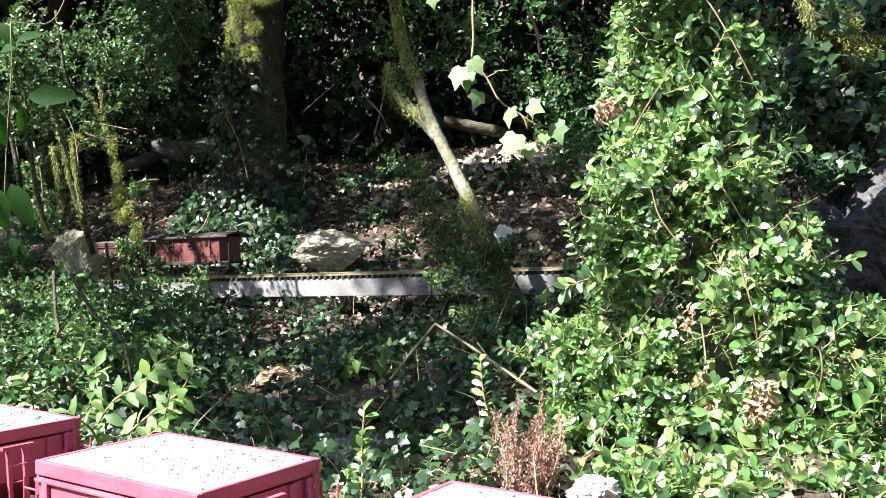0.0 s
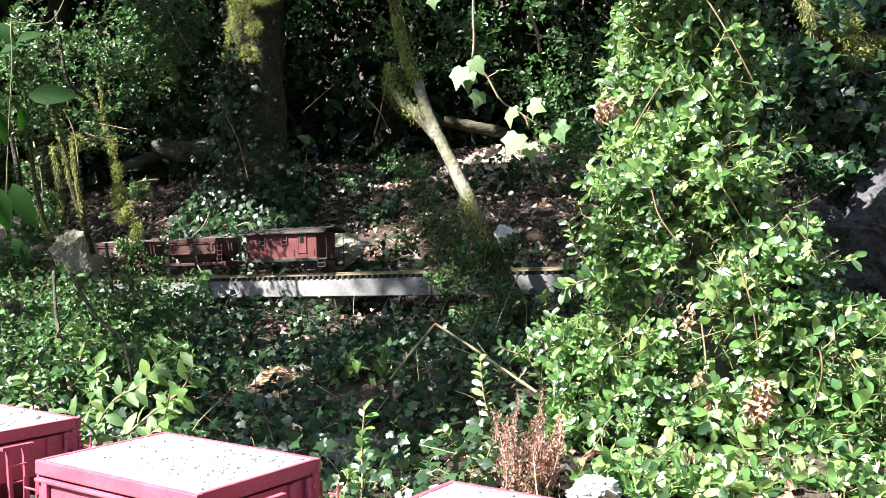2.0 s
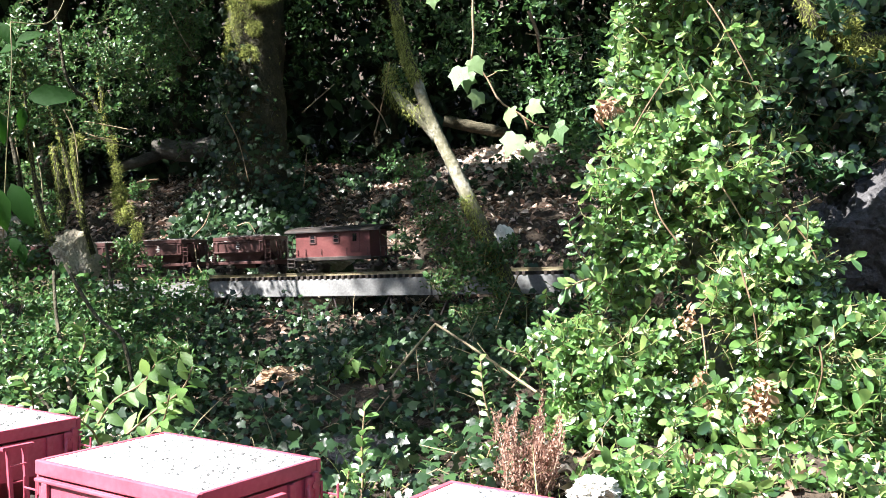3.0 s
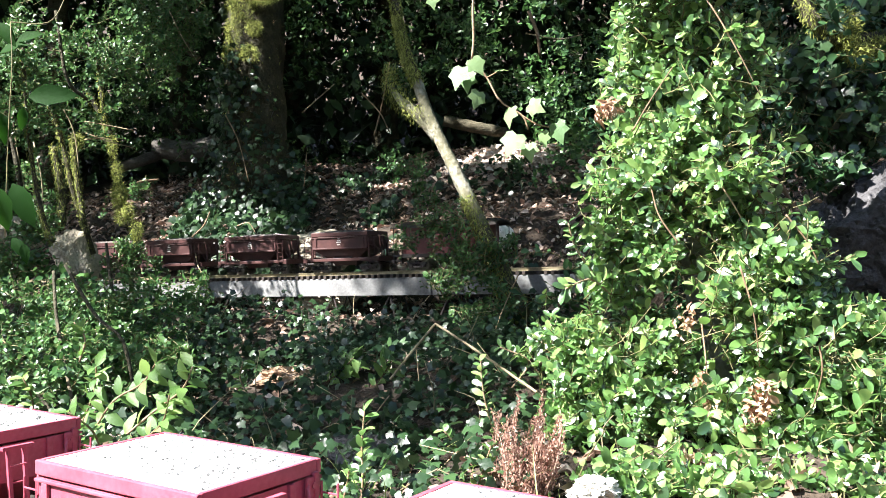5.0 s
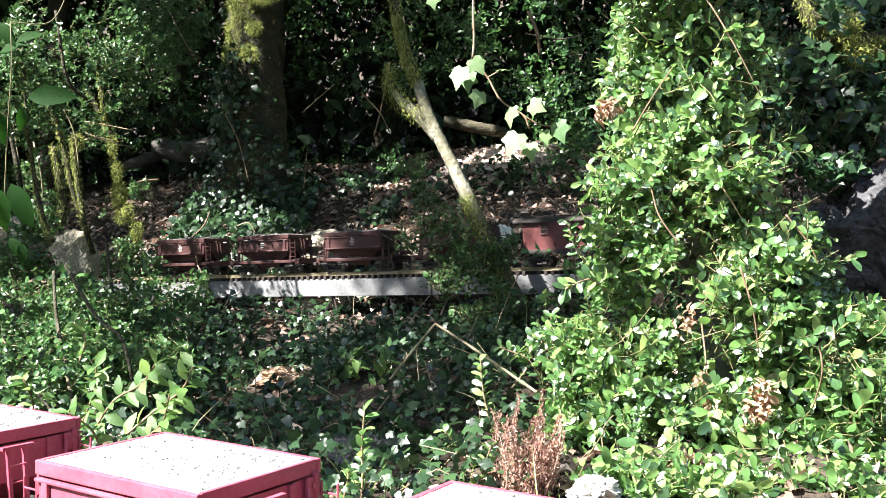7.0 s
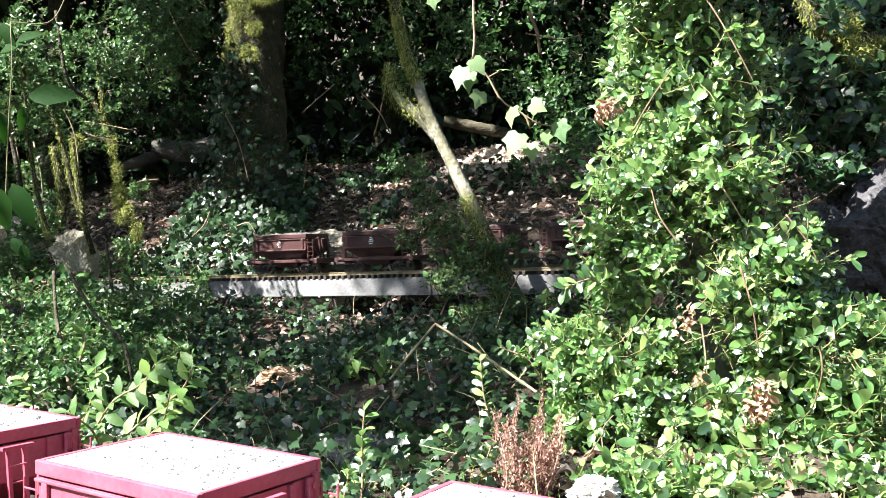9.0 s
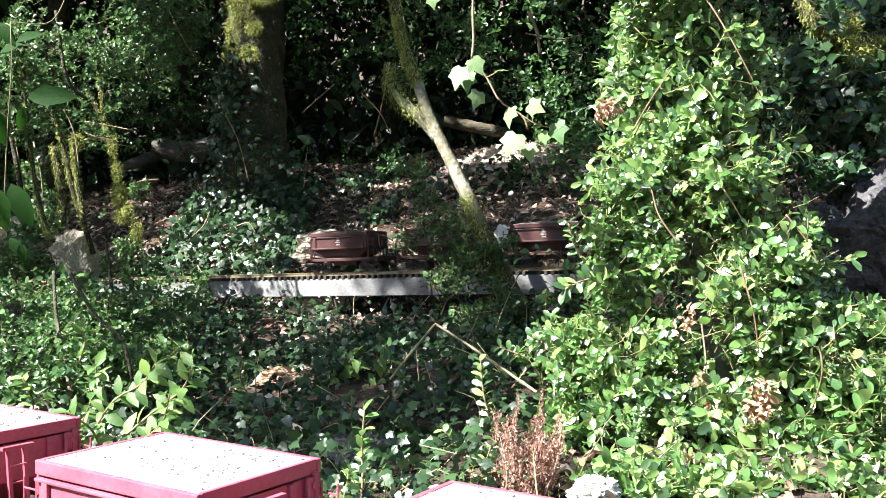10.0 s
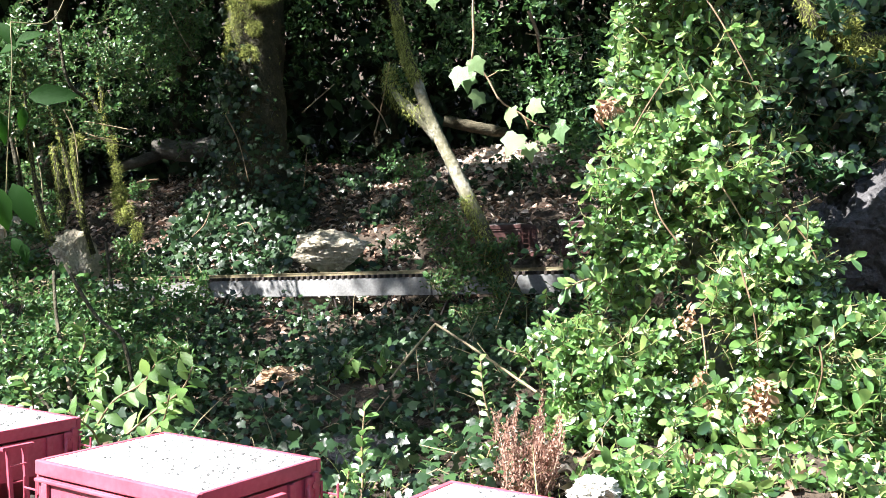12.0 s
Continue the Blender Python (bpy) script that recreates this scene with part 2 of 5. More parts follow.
# Leaf blades: they grow along +y from the stalk, face +z, one unit long.
def blade(width, widest=0.45, fold=0.18, droop=0.1, tip=1.0):
    ys = [0.0, 0.18, widest, 0.76, 1.0]
    ws = [0.0, 0.62, 1.0, 0.66 * tip, 0.0]
    v, f = [(0, 0, 0)], []
    for y, w in list(zip(ys, ws))[1:4]:
        h = w * width / 2
        z = -droop * y * y
        v += [(-h, y, z + fold * h), (0, y, z), (h, y, z + fold * h)]
    v.append((0, 1, -droop))
    f += [(0, 2, 1), (0, 3, 2)]
    for k in (1, 4):
        f += [(k, k + 1, k + 4), (k, k + 4, k + 3), (k + 1, k + 2, k + 5), (k + 1, k + 5, k + 4)]
    f += [(7, 8, 10), (8, 9, 10)]
    return np.array(v), np.array(f)


def oval(width, rows=6, fold=0.22, droop=0.16):
    """A smooth, blunt oval leaf, arched along and across."""
    v, f = [(0, 0, 0)], []
    for i in range(1, rows):
        y = i / rows
        h = width / 2 * math.sin(math.pi * y ** 1.35) ** 0.5
        z = -droop * y * y
        v += [(-h, y, z + fold * h * 0.7), (0, y, z), (h, y, z + fold * h * 0.7)]
    v.append((0, 1, -droop))
    f += [(0, 2, 1), (0, 3, 2)]
    for i in range(rows - 2):
        k = 1 + 3 * i
        f += [(k, k + 1, k + 4), (k, k + 4, k + 3), (k + 1, k + 2, k + 5), (k + 1, k + 5, k + 4)]
    k = 1 + 3 * (rows - 2)
    f += [(k, k + 1, k + 3), (k + 1, k + 2, k + 3)]
    return np.array(v), np.array(f)


def ivy_blade(lobe=1.0):
    """A five-lobed ivy leaf, dished along its veins."""
    rim = [(0.0, 0.04), (-0.22, -0.07), (-0.42, 0.04), (-0.41, 0.25), (-0.54, 0.47 * lobe), (-0.27, 0.62), (0, 1.05),
           (0.27, 0.62), (0.54, 0.47 * lobe), (0.41, 0.25), (0.42, 0.04), (0.22, -0.07)]
    v = [(0, 0.34, 0.0)] + [(x, y, -0.3 * (x * x + (y - 0.3) ** 2) + (0.05 if abs(x) in (0.41, 0.27) else 0)) for x, y in rim]
    f = [(0, 1 + (i + 1) % 12, 1 + i) for i in range(12)]
    return np.array(v), np.array(f)


def sliver():
    return np.array([(0, 0, 0), (-0.28, 0.5, 0.05), (0.28, 0.5, 0.05), (0, 1, -0.08)]), np.array([(0, 3, 1), (0, 2, 3)])


BOX_BLADE = blade(0.6, 0.5, 0.3, 0.12, 1.35)
MOSS_BLADE = blade(0.16, 0.4, 0.3, 0.3)
FINE_BLADE = sliver()
BROAD_BLADE = blade(0.48, 0.42, 0.3, 0.25)
LANCE_BLADE = blade(0.36, 0.4, 0.3, 0.25)
DRY_BLADE = blade(0.55, 0.45, 0.9, 0.5)
IVY_BLADE = ivy_blade()
OVAL_BLADE = oval(0.5, 7, 0.34, 0.22)
GRASS_BLADE = blade(0.022, 0.4, 0.5, 0.6)


def unit(a):
    return a / (np.linalg.norm(a, axis=-1, keepdims=True) + 1e-9)


def leaves(shape, pos, along, facing, size):
    """Arrays of many leaves: places, ways they grow, ways they face, lengths."""
    v, f = shape
    y = unit(np.asarray(along, dtype=float))
    z = np.asarray(facing, dtype=float)
    z = unit(z - (z * y).sum(1)[:, None] * y)
    x = np.cross(y, z)
    r = np.stack([x, y, z], axis=2)
    s = np.asarray(size, dtype=float).reshape(-1, 1, 1)
    out = np.asarray(pos)[:, None] + np.einsum("nij,kj->nki", r, v) * s
    faces = (f[None] + (np.arange(len(pos)) * len(v))[:, None, None]).reshape(-1, 3)
    return out.reshape(-1, 3), faces


def inside(rng, blobs, n):
    """n places spread through ellipsoids ((x, y, z), (rx, ry, rz)), denser towards their skins, and the way outwards."""
    vol = np.array([b[1][0] * b[1][1] * b[1][2] for b in blobs]) ** (2 / 3)
    pick = rng.choice(len(blobs), n, p=vol / vol.sum())
    c, r = np.array([b[0] for b in blobs])[pick], np.array([b[1] for b in blobs])[pick]
    d = unit(rng.normal(size=(n, 3)))
    rad = rng.uniform(0.25, 1, (n, 1)) ** 0.5 * rng.normal(1, 0.1, (n, 1))
    return c + d * r * rad, d


def sprays(rng, blobs, n, length, leaf, pairs, shape, lift=0.35, sunny=False, face=(-0.12, -0.15, 0.5), unrest=0.3):
    """Leafy twigs: arrays of the twigs and lists of the leaves' places, ways, faces and sizes."""
    tips, out = inside(rng, blobs, n)
    if sunny:
        clear = sun_shafts(rng, tips, 0.1)
        tips, out, n = tips[clear], out[clear], int(clear.sum())
    way = unit(out * (1, 1, 0.6) + rng.normal(0, 0.5, (n, 3)) + (0, -0.25, lift))
    stems, P, A, N, S = [], [], [], [], []
    for i in range(n):
        ln = length * rng.uniform(0.6, 1.3)
        base = tips[i] - way[i] * ln
        bend = rng.normal(0, 0.12, 3) * ln
        stems.append(tube([(*base, 0.0008), (*(base + way[i] * ln * 0.5 + bend), 0.0007), (*tips[i], 0.0005)], 4, 4))
        cr = unit(np.cross(way[i], rng.normal(size=3)))
        k = max(2, int(pairs * rng.uniform(0.7, 1.2)))
        own = rng.uniform(0.65, 1.25)
        for j in range(k):
            t = (j + 0.6) / k
            q = base + way[i] * ln * t + bend * 4 * t * (1 - t)
            cr = unit(np.cross(way[i], cr))
            for sgn in (1, -1):
                a = way[i] * (0.55 + 0.5 * t) + cr * sgn * (1.05 - 0.4 * t) + rng.normal(0, 0.18, 3)
                P.append(q)
                A.append(a)
                N.append(way[i] * 0.8 - cr * sgn * 0.25 + rng.normal(0, unrest, 3) + np.array(face))
                S.append(leaf * own * rng.uniform(0.6, 1.2) * (1 - 0.3 * (t > 0.85)))
    return join(stems), [np.array(a) for a in (P, A, N, S)]


def shared_leaf(name, shape, mat):
    me = bpy.data.meshes.new(name)
    me.from_pydata([tuple(v) for v in shape[0]], [], [tuple(int(i) for i in f) for f in shape[1]])
    for p in me.polygons:
        p.use_smooth = True
    me.materials.append(mat)
    return me


def single_leaves(name, mesh, arr, chosen, parent):
    """Leaves as parts of their own on one shared mesh."""
    P, A, N, S = arr
    for i in chosen:
        y = Vector(A[i]).normalized()
        z = Vector(N[i])
        z = (z - z.dot(y) * y).normalized()
        x = y.cross(z)
        ob = new(name, mesh)
        ob.parent = parent
        ob.matrix_basis = Matrix.Translation(Vector(P[i])) @ Matrix((x, y, z)).transposed().to_4x4() @ Matrix.Scale(S[i], 4)


def empty(name, at=(0, 0, 0), label="", category="", group="", kind=""):
    ob = new(name)
    ob.empty_display_size = 0.02
    ob.location = at
    return tagged(ob, label, category, group, kind)


# ---- plan ----
# The upper track: u runs along it to the right, v across it, away from the camera.
TRACK_O, TRACK_D, TRACK_N = np.array((-0.318, 2.27)), np.array((0.9135, -0.4067)), np.array((0.4067, 0.9135))
RAIL_Z, GRADE = 0.4248, 0.035
YARD_O, YARD_D = np.array((-0.176, 0.601)), np.array((0.838, -0.545))
PITCH = 0.259


def rail_point(u, v=0.0, z=0.0):
    p = TRACK_O + TRACK_D * u + TRACK_N * v
    return (p[0], p[1], RAIL_Z + GRADE * u + z)


PROFILE_V = [-4, -1.35, -1.15, -0.95, -0.6, -0.3, -0.06, 0.06, 0.14, 0.22, 0.4, 0.8, 1.2, 1.8, 3.0, 6.0, 12.0, 40.0]
PROFILE_Z = [0.225, 0.225, 0.215, 0.19, 0.225, 0.275, 0.312, 0.325, 0.385, 0.43, 0.53, 0.68, 0.8, 0.9, 1.05, 1.6, 7.0, 24.0]


def ground_z(x, y):
    v = (x - TRACK_O[0]) * TRACK_N[0] + (y - TRACK_O[1]) * TRACK_N[1]
    u = (x - TRACK_O[0]) * TRACK_D[0] + (y - TRACK_O[1]) * TRACK_D[1]
    z = np.interp(v, PROFILE_V, PROFILE_Z) + GRADE * np.clip(u, -2, 2) * np.clip((v + 1.2) * 2, 0, 1)
    # the bed under the track rises to the rails where the trestle ends
    bank = np.clip((-0.62 - u) / 0.15, 0, 1) + np.clip((u - 0.75) / 0.15, 0, 1)
    bed = RAIL_Z + GRADE * u - 0.022
    z = np.where(np.abs(v) < 0.09, z + (bed - z) * np.clip(bank, 0, 1), z)
    amp = np.clip((v + 1.2) * 3, 0.05, 1)
    return z + amp * (0.016 * np.sin(x * 7.1 + 1.3 * np.sin(y * 5)) + 0.012 * np.sin(y * 13 + x * 4) + 0.006 * np.sin(x * 31 - y * 23))


def on_ground(rng, n, u0, u1, v0, v1):
    u, v = rng.uniform(u0, u1, n), rng.uniform(v0, v1, n)
    x = TRACK_O[0] + TRACK_D[0] * u + TRACK_N[0] * v
    y = TRACK_O[1] + TRACK_D[1] * u + TRACK_N[1] * v
    return np.stack([x, y, ground_z(x, y)], axis=1)


# ---- ground ----
def ground_axis(lo, hi, step, far):
    mid = np.arange(lo, hi, step)
    return np.concatenate([-np.geomspace(far, -lo + step, 14), mid, np.geomspace(hi, far, 14)])


def make_ground():
    xs, ys = ground_axis(-2.6, 2.6, 0.035, 300), ground_axis(-1.0, 5.5, 0.035, 300)
    gx, gy = np.meshgrid(xs, ys, indexing="ij")
    v = np.stack([gx, gy, ground_z(gx, gy)], axis=2).reshape(-1, 3)
    ny = len(ys)
    i, j = np.meshgrid(np.arange(len(xs) - 1), np.arange(ny - 1), indexing="ij")
    a = (i * ny + j).ravel()
    raw("ground", v, np.stack([a, a + ny, a + ny + 1, a + 1], axis=1), M_SOIL)
    tagged(bpy.data.objects["ground"], "dark leaf-mould soil rising as a wooded bank", "ground", kind="structure")


make_ground()


# ---- track, trestle ----
def make_track(name, origin, direction, z_of, u0, u1, label):
    track = empty(name, (0, 0, 0), label, "railway track", kind="structure")
    d, nrm = direction, np.array((-direction[1], direction[0]))
    for s in (-1, 1):
        bm = bmesh.new()
        a, b = origin + d * u0 + nrm * s * 0.0235, origin + d * u1 + nrm * s * 0.0235
        ang = math.atan2(d[1], d[0])
        for w, h, dz in ((0.0055, 0.0016, -0.0072), (0.0014, 0.005, -0.004), (0.0032, 0.0018, -0.0009)):
            c = (a + b) / 2
            tilt = math.atan2(z_of(u1) - z_of(u0), u1 - u0)
            rot = Matrix.Rotation(ang, 4, "Z") @ Matrix.Rotation(-tilt, 4, "Y")
            box(bm, c[0], c[1], (z_of(u0) + z_of(u1)) / 2 + dz, u1 - u0, w, h, rot)
        part("rail", bm, M_BRASS, track, "tarnished brass rail")
    bm = bmesh.new()
    box(bm, 0, 0, -0.0115, 0.0078, 0.088, 0.008, None, 0.0008)
    first = part("tie", bm, M_TIE, track)
    ang = math.atan2(d[1], d[0])
    n = int((u1 - u0) / 0.0165)
    for k in range(n):
        u = u0 + 0.008 + k * 0.0165
        p = origin + d * u
        ob = first if k == 0 else new("tie", first.data)
        ob.parent = track
        ob.matrix_basis = Matrix.Translation((p[0], p[1], z_of(u))) @ Matrix.Rotation(ang + random.uniform(-0.02, 0.02), 4, "Z")
    return track


make_track("upper_track", TRACK_O, TRACK_D, lambda u: RAIL_Z + GRADE * u, -2.2, 1.9, "brass garden railway track on dark ties")
make_track("yard_track", YARD_O, YARD_D, lambda u: 0.2589, -1.5, 1.5, "brass garden railway track under the loaded cars")


def make_trestle():
    bridge = empty("trestle_bridge", (0, 0, 0), "weathered grey girder bridge on thin dark struts", "bridge")
    ang = math.atan2(TRACK_D[1], TRACK_D[0])
    rot = Matrix.Rotation(ang, 4, "Z") @ Matrix.Rotation(-math.atan(GRADE), 4, "Y")
    for u0, u1 in ((-0.68, 0.336), (0.339, 0.8)):
        for v, name in ((-0.036, "girder"), (0.036, "girder")):
            bm = bmesh.new()
            x, y, z = rail_point((u0 + u1) / 2, v, -0.0365)
            box(bm, x, y, z, u1 - u0, 0.012, 0.042, rot, 0.0015)
            part(name, bm, M_BEAM, bridge)
    k = 0
    for u in np.arange(-0.55, 0.75, 0.155):
        for s in (-1, 1):
            for lean in (-0.028, 0.028):
                bm = bmesh.new()
                top, foot = rail_point(u, s * 0.034, -0.056), rail_point(u + lean, s * 0.045)
                gz = float(ground_z(np.array(foot[0]), np.array(foot[1]))) - 0.02
                rod(bm, top, (foot[0], foot[1], min(gz, top[2] - 0.03)), 0.0022, 6)
                part("strut", bm, M_FRAME, bridge)
                k += 1
    return bridge


make_trestle()


# ---- rolling stock ----
def wheelset(parent, x):
    bm = bmesh.new()
    for s in (-1, 1):
        y = s * 0.0225
        rod(bm, (0, y - 0.0025, 0), (0, y + 0.0025, 0), 0.0118, 20)
        rod(bm, (0, y - s * 0.003, 0), (0, y - s * 0.0045, 0), 0.0135, 20)
        for a in range(4):
            c, q = math.cos(a * 1.571) * 0.006, math.sin(a * 1.571) * 0.006
            rod(bm, (c, y + s * 0.0024, q), (c, y + s * 0.0032, q), 0.0022, 6)
    rod(bm, (0, -0.029, 0), (0, 0.029, 0), 0.002, 8)
    ob = part("wheelset", bm, M_STEEL, parent, "worn steel wheels on an axle")
    ob.location = (x, 0, 0.0118)
    return ob


def truck_frame(parent, x, mat):
    bm = bmesh.new()
    for s in (-1, 1):
        y = s * 0.0315
        box(bm, x, y, 0.0175, 0.05, 0.004, 0.0045, None, 0.0008)
        box(bm, x, y, 0.0085, 0.022, 0.004, 0.004, None, 0.0008)
        for q in (-1, 1):
            box(bm, x + q * 0.0165, y, 0.012, 0.009, 0.006, 0.009, None, 0.001)
            rod(bm, (x + q * 0.013, y, 0.016), (x + q * 0.006, y, 0.008), 0.0016, 6)
            rod(bm, (x + q * 0.003, y, 0.01), (x + q * 0.003, y, 0.0165), 0.0018, 8)
    box(bm, x, 0, 0.02, 0.012, 0.066, 0.006, None, 0.001)
    return part("truck_frame", bm, mat, parent, "sooty black truck frame")


def coupler(parent, x, s):
    bm = bmesh.new()
    box(bm, x - s * 0.004, 0, 0.024, 0.018, 0.006, 0.005, None, 0.001)
    box(bm, x + s * 0.008, 0.002, 0.024, 0.009, 0.011, 0.008, None, 0.002)
    box(bm, x + s * 0.012, -0.004, 0.024, 0.004, 0.004, 0.008, None, 0.001)
    part("coupler", bm, M_FRAME, parent, "black knuckle coupler")


L2, W2, TOP = 0.0765, 0.0525, 0.105


def settle(car, k):
    """Brings the body and frame down to their true height over the rails; the wheels keep their size."""
    for o in car.children_recursive:
        if not o.name.startswith("wheelset"):
            o.data.transform(Matrix.Diagonal((1, 1, k, 1)))


def ore_car(paint, label, seed, load_mat, chip_mat, load_label, chip_label):
    """A short hopper car for ore: its box narrows downwards to the chutes, with open frames at both ends."""
    car = empty("ore_car", (0, 0, 0), label, "ore car", "ore cars")
    # hopper: upright plates above, sloping sheets below, hollow at the top
    bm = bmesh.new()
    rings = [(L2, W2, TOP - 0.012), (L2, W2, 0.062), (L2 - 0.004, W2 - 0.006, 0.058), (0.034, 0.03, 0.03), (0.03, 0.022, 0.018)]
    loops = [[bm.verts.new((sx * a, sy * b, z)) for sx, sy in ((1, 1), (-1, 1), (-1, -1), (1, -1))] for a, b, z in rings]
    for p, q in zip(loops, loops[1:]):
        for i in range(4):
            bm.faces.new((p[i], p[(i + 1) % 4], q[(i + 1) % 4], q[i]))
    bm.faces.new(loops[-1])
    bm.faces.new(loops[0][::-1])
    bmesh.ops.recalc_face_normals(bm, faces=bm.faces)
    bmesh.ops.bevel(bm, geom=[e for e in bm.edges if abs(e.verts[0].co.z - e.verts[1].co.z) > 0.02], offset=0.0012, segments=2, affect="EDGES")
    hopper = part("hopper", bm, paint, car)
    # rim of four rolled strips, standing proud
    for sx, sy, n in ((0, 1, "side_rim"), (0, -1, "side_rim"), (1, 0, "end_rim"), (-1, 0, "end_rim")):
        bm = bmesh.new()
        if sy:
            box(bm, 0, sy * (W2 - 0.0008), TOP - 0.005, 2 * L2 + 0.003, 0.004, 0.0105, None, 0.001)
            box(bm, 0, sy * (W2 + 0.001), TOP - 0.0135, 2 * L2 + 0.001, 0.0035, 0.0025, None, 0.0007)
        else:
            box(bm, sx * (L2 - 0.0008), 0, TOP - 0.0048, 0.004, 2 * W2 - 0.0058, 0.0105, None, 0.001)
        part(n, bm, paint, car)
    # outside ribs, each side
    for sy in (-1, 1):
        for x in (-0.066, 0.066):
            bm = bmesh.new()
            box(bm, x, sy * (W2 + 0.0012), 0.0755, 0.006, 0.0028, 0.03, None, 0.0006)
            part("side_post", bm, paint, car)
        bm = bmesh.new()
        box(bm, 0, sy * (W2 + 0.0008), 0.063, 2 * L2, 0.004, 0.0035, None, 0.0007)
        part("side_angle", bm, paint, car)
        # side sill below
        bm = bmesh.new()
        box(bm, 0, sy * 0.046, 0.0335, 0.2, 0.005, 0.008, None, 0.001)
        part("side_sill", bm, paint, car)
        # ladders at the corners
        for x in (-0.088, 0.088):
            bm = bmesh.new()
            for dx in (-0.007, 0.007):
                rod(bm, (x + dx, sy * 0.0505, 0.026), (x + dx, sy * 0.0505, 0.09), 0.0009, 6)
            for k in range(5):
                rod(bm, (x - 0.007, sy * 0.0505, 0.034 + k * 0.012), (x + 0.007, sy * 0.0505, 0.034 + k * 0.012), 0.0008, 6)
            part("ladder", bm, paint, car)
        # lettering as plain bars
        bm = bmesh.new()
        for z, w in ((0.0885, 0.009), (0.0835, 0.011), (0.0785, 0.015), (0.0725, 0.011)):
            for k in range(int(w / 0.0032)):
                box(bm, (k + 0.5) * 0.0032 - w / 2, sy * (W2 + 0.0003), z, 0.0022, 0.0012, 0.0028)
        part("lettering_bars", bm, M_MARK, car, "small off-white bars of lettering")
        # chute door under the hopper
        bm = bmesh.new()
        box(bm, 0, sy * 0.034, 0.042, 0.05, 0.003, 0.022, Matrix.Rotation(sy * 0.62, 4, "X"), 0.0008)
        part("chute_door", bm, M_FRAME, car)
    # end frames: sill, corner posts, diagonal braces, grab beam on two legs
    for s in (-1, 1):
        bm = bmesh.new()
        box(bm, s * 0.1005, 0, 0.0325, 0.008, 0.1, 0.012, None, 0.001)
        box(bm, s * 0.09, 0, 0.0385, 0.022, 0.086, 0.002, None, 0.0005)
        part("end_platform", bm, paint, car)
        for y in (-0.0465, 0.0465):
            bm = bmesh.new()
            box(bm, s * 0.0785, y, 0.066, 0.0045, 0.0045, 0.062, None, 0.0006)
            part("corner_post", bm, paint, car)
            bm = bmesh.new()
            box(bm, s * 0.0785, y * 0.96, 0.0865, 0.003, 0.014, 0.016, None, 0.002)
            rod(bm, (s * 0.0795, y * 0.96, 0.088), (s * 0.0808, y * 0.96, 0.088), 0.0026, 10)
            part("gusset_plate", bm, paint, car)
            bm = bmesh.new()
            rod(bm, (s * 0.099, y * 0.5, 0.038), (s * 0.079, y * 0.85, 0.09), 0.0012, 6)
            part("brace", bm, paint, car)
        bm = bmesh.new()
        box(bm, s * 0.094, -0.012, 0.0945, 0.0045, 0.026, 0.003, None, 0.0006)
        for y in (-0.019, -0.006):
            box(bm, s * 0.0955, y, 0.066, 0.0028, 0.0032, 0.056, Matrix.Rotation(-s * 0.1, 4, "Y"), 0.0005)
        for z in (0.05, 0.066, 0.08):
            rod(bm, (s * 0.0955, -0.019, z), (s * 0.0955, -0.006, z), 0.0008, 6)
        part("brake_stand", bm, paint, car)
        for y in (-0.025, 0.025):
            bm = bmesh.new()
            box(bm, s * 0.0775, y, 0.079, 0.003, 0.005, 0.028, None, 0.0006)
            part("end_rib", bm, paint, car)
        truck_frame(car, s * 0.068, M_FRAME)
        coupler(car, s * 0.112, s)
    bm = bmesh.new()
    box(bm, 0, 0, 0.029, 0.2, 0.016, 0.01, None, 0.001)
    part("centre_sill", bm, M_FRAME, car)
    for x in (-0.0845, -0.0515, 0.0515, 0.0845):
        wheelset(car, x)
    # grit heaped slightly above the rim, loose stones on it
    rng = np.random.default_rng(seed)
    nx, ny = 44, 30
    gx, gy = np.meshgrid(np.linspace(-1, 1, nx), np.linspace(-1, 1, ny), indexing="ij")
    gz = TOP - 0.0004 + 0.0053 * (1 - gx ** 4) * (1 - gy ** 4) + rng.normal(0, 0.00045, gx.shape) * (1 - gx ** 8) * (1 - gy ** 8)
    v = np.stack([gx * (L2 - 0.003), gy * (W2 - 0.003), gz], axis=2).reshape(-1, 3)
    i, j = np.meshgrid(np.arange(nx - 1), np.arange(ny - 1), indexing="ij")
    a = (i * ny + j).ravel()
    load = raw("grit_load", v, np.stack([a, a + ny, a + ny + 1, a + 1], axis=1), load_mat, car, load_label)
    stone = np.array([(-1, -.2, .1), (.1, -1, 0), (1, .1, .1), (0, 1, .05), (.1, .1, .9), (0, 0, -.6)]), \
        np.array([(0, 1, 4), (1, 2, 4), (2, 3, 4), (3, 0, 4), (1, 0, 5), (2, 1, 5), (3, 2, 5), (0, 3, 5)])
    n = 1000
    p = rng.uniform(-1, 1, (n, 2))
    p[: 19 * n // 20, 0] = 1 - 1.9 * rng.uniform(0, 1, 19 * n // 20) ** 3
    z = TOP - 0.0002 + 0.0053 * (1 - p[:, 0] ** 4) * (1 - p[:, 1] ** 4)
    pos = np.stack([p[:, 0] * (L2 - 0.006), p[:, 1] * (W2 - 0.006), z], axis=1)
    vv, ff = leaves(stone, pos, rng.normal(size=(n, 3)) * (1, 1, 0.2), rng.normal(size=(n, 3)) * 0.4 + (0, 0, 1), rng.uniform(0.0008, 0.0019, n))
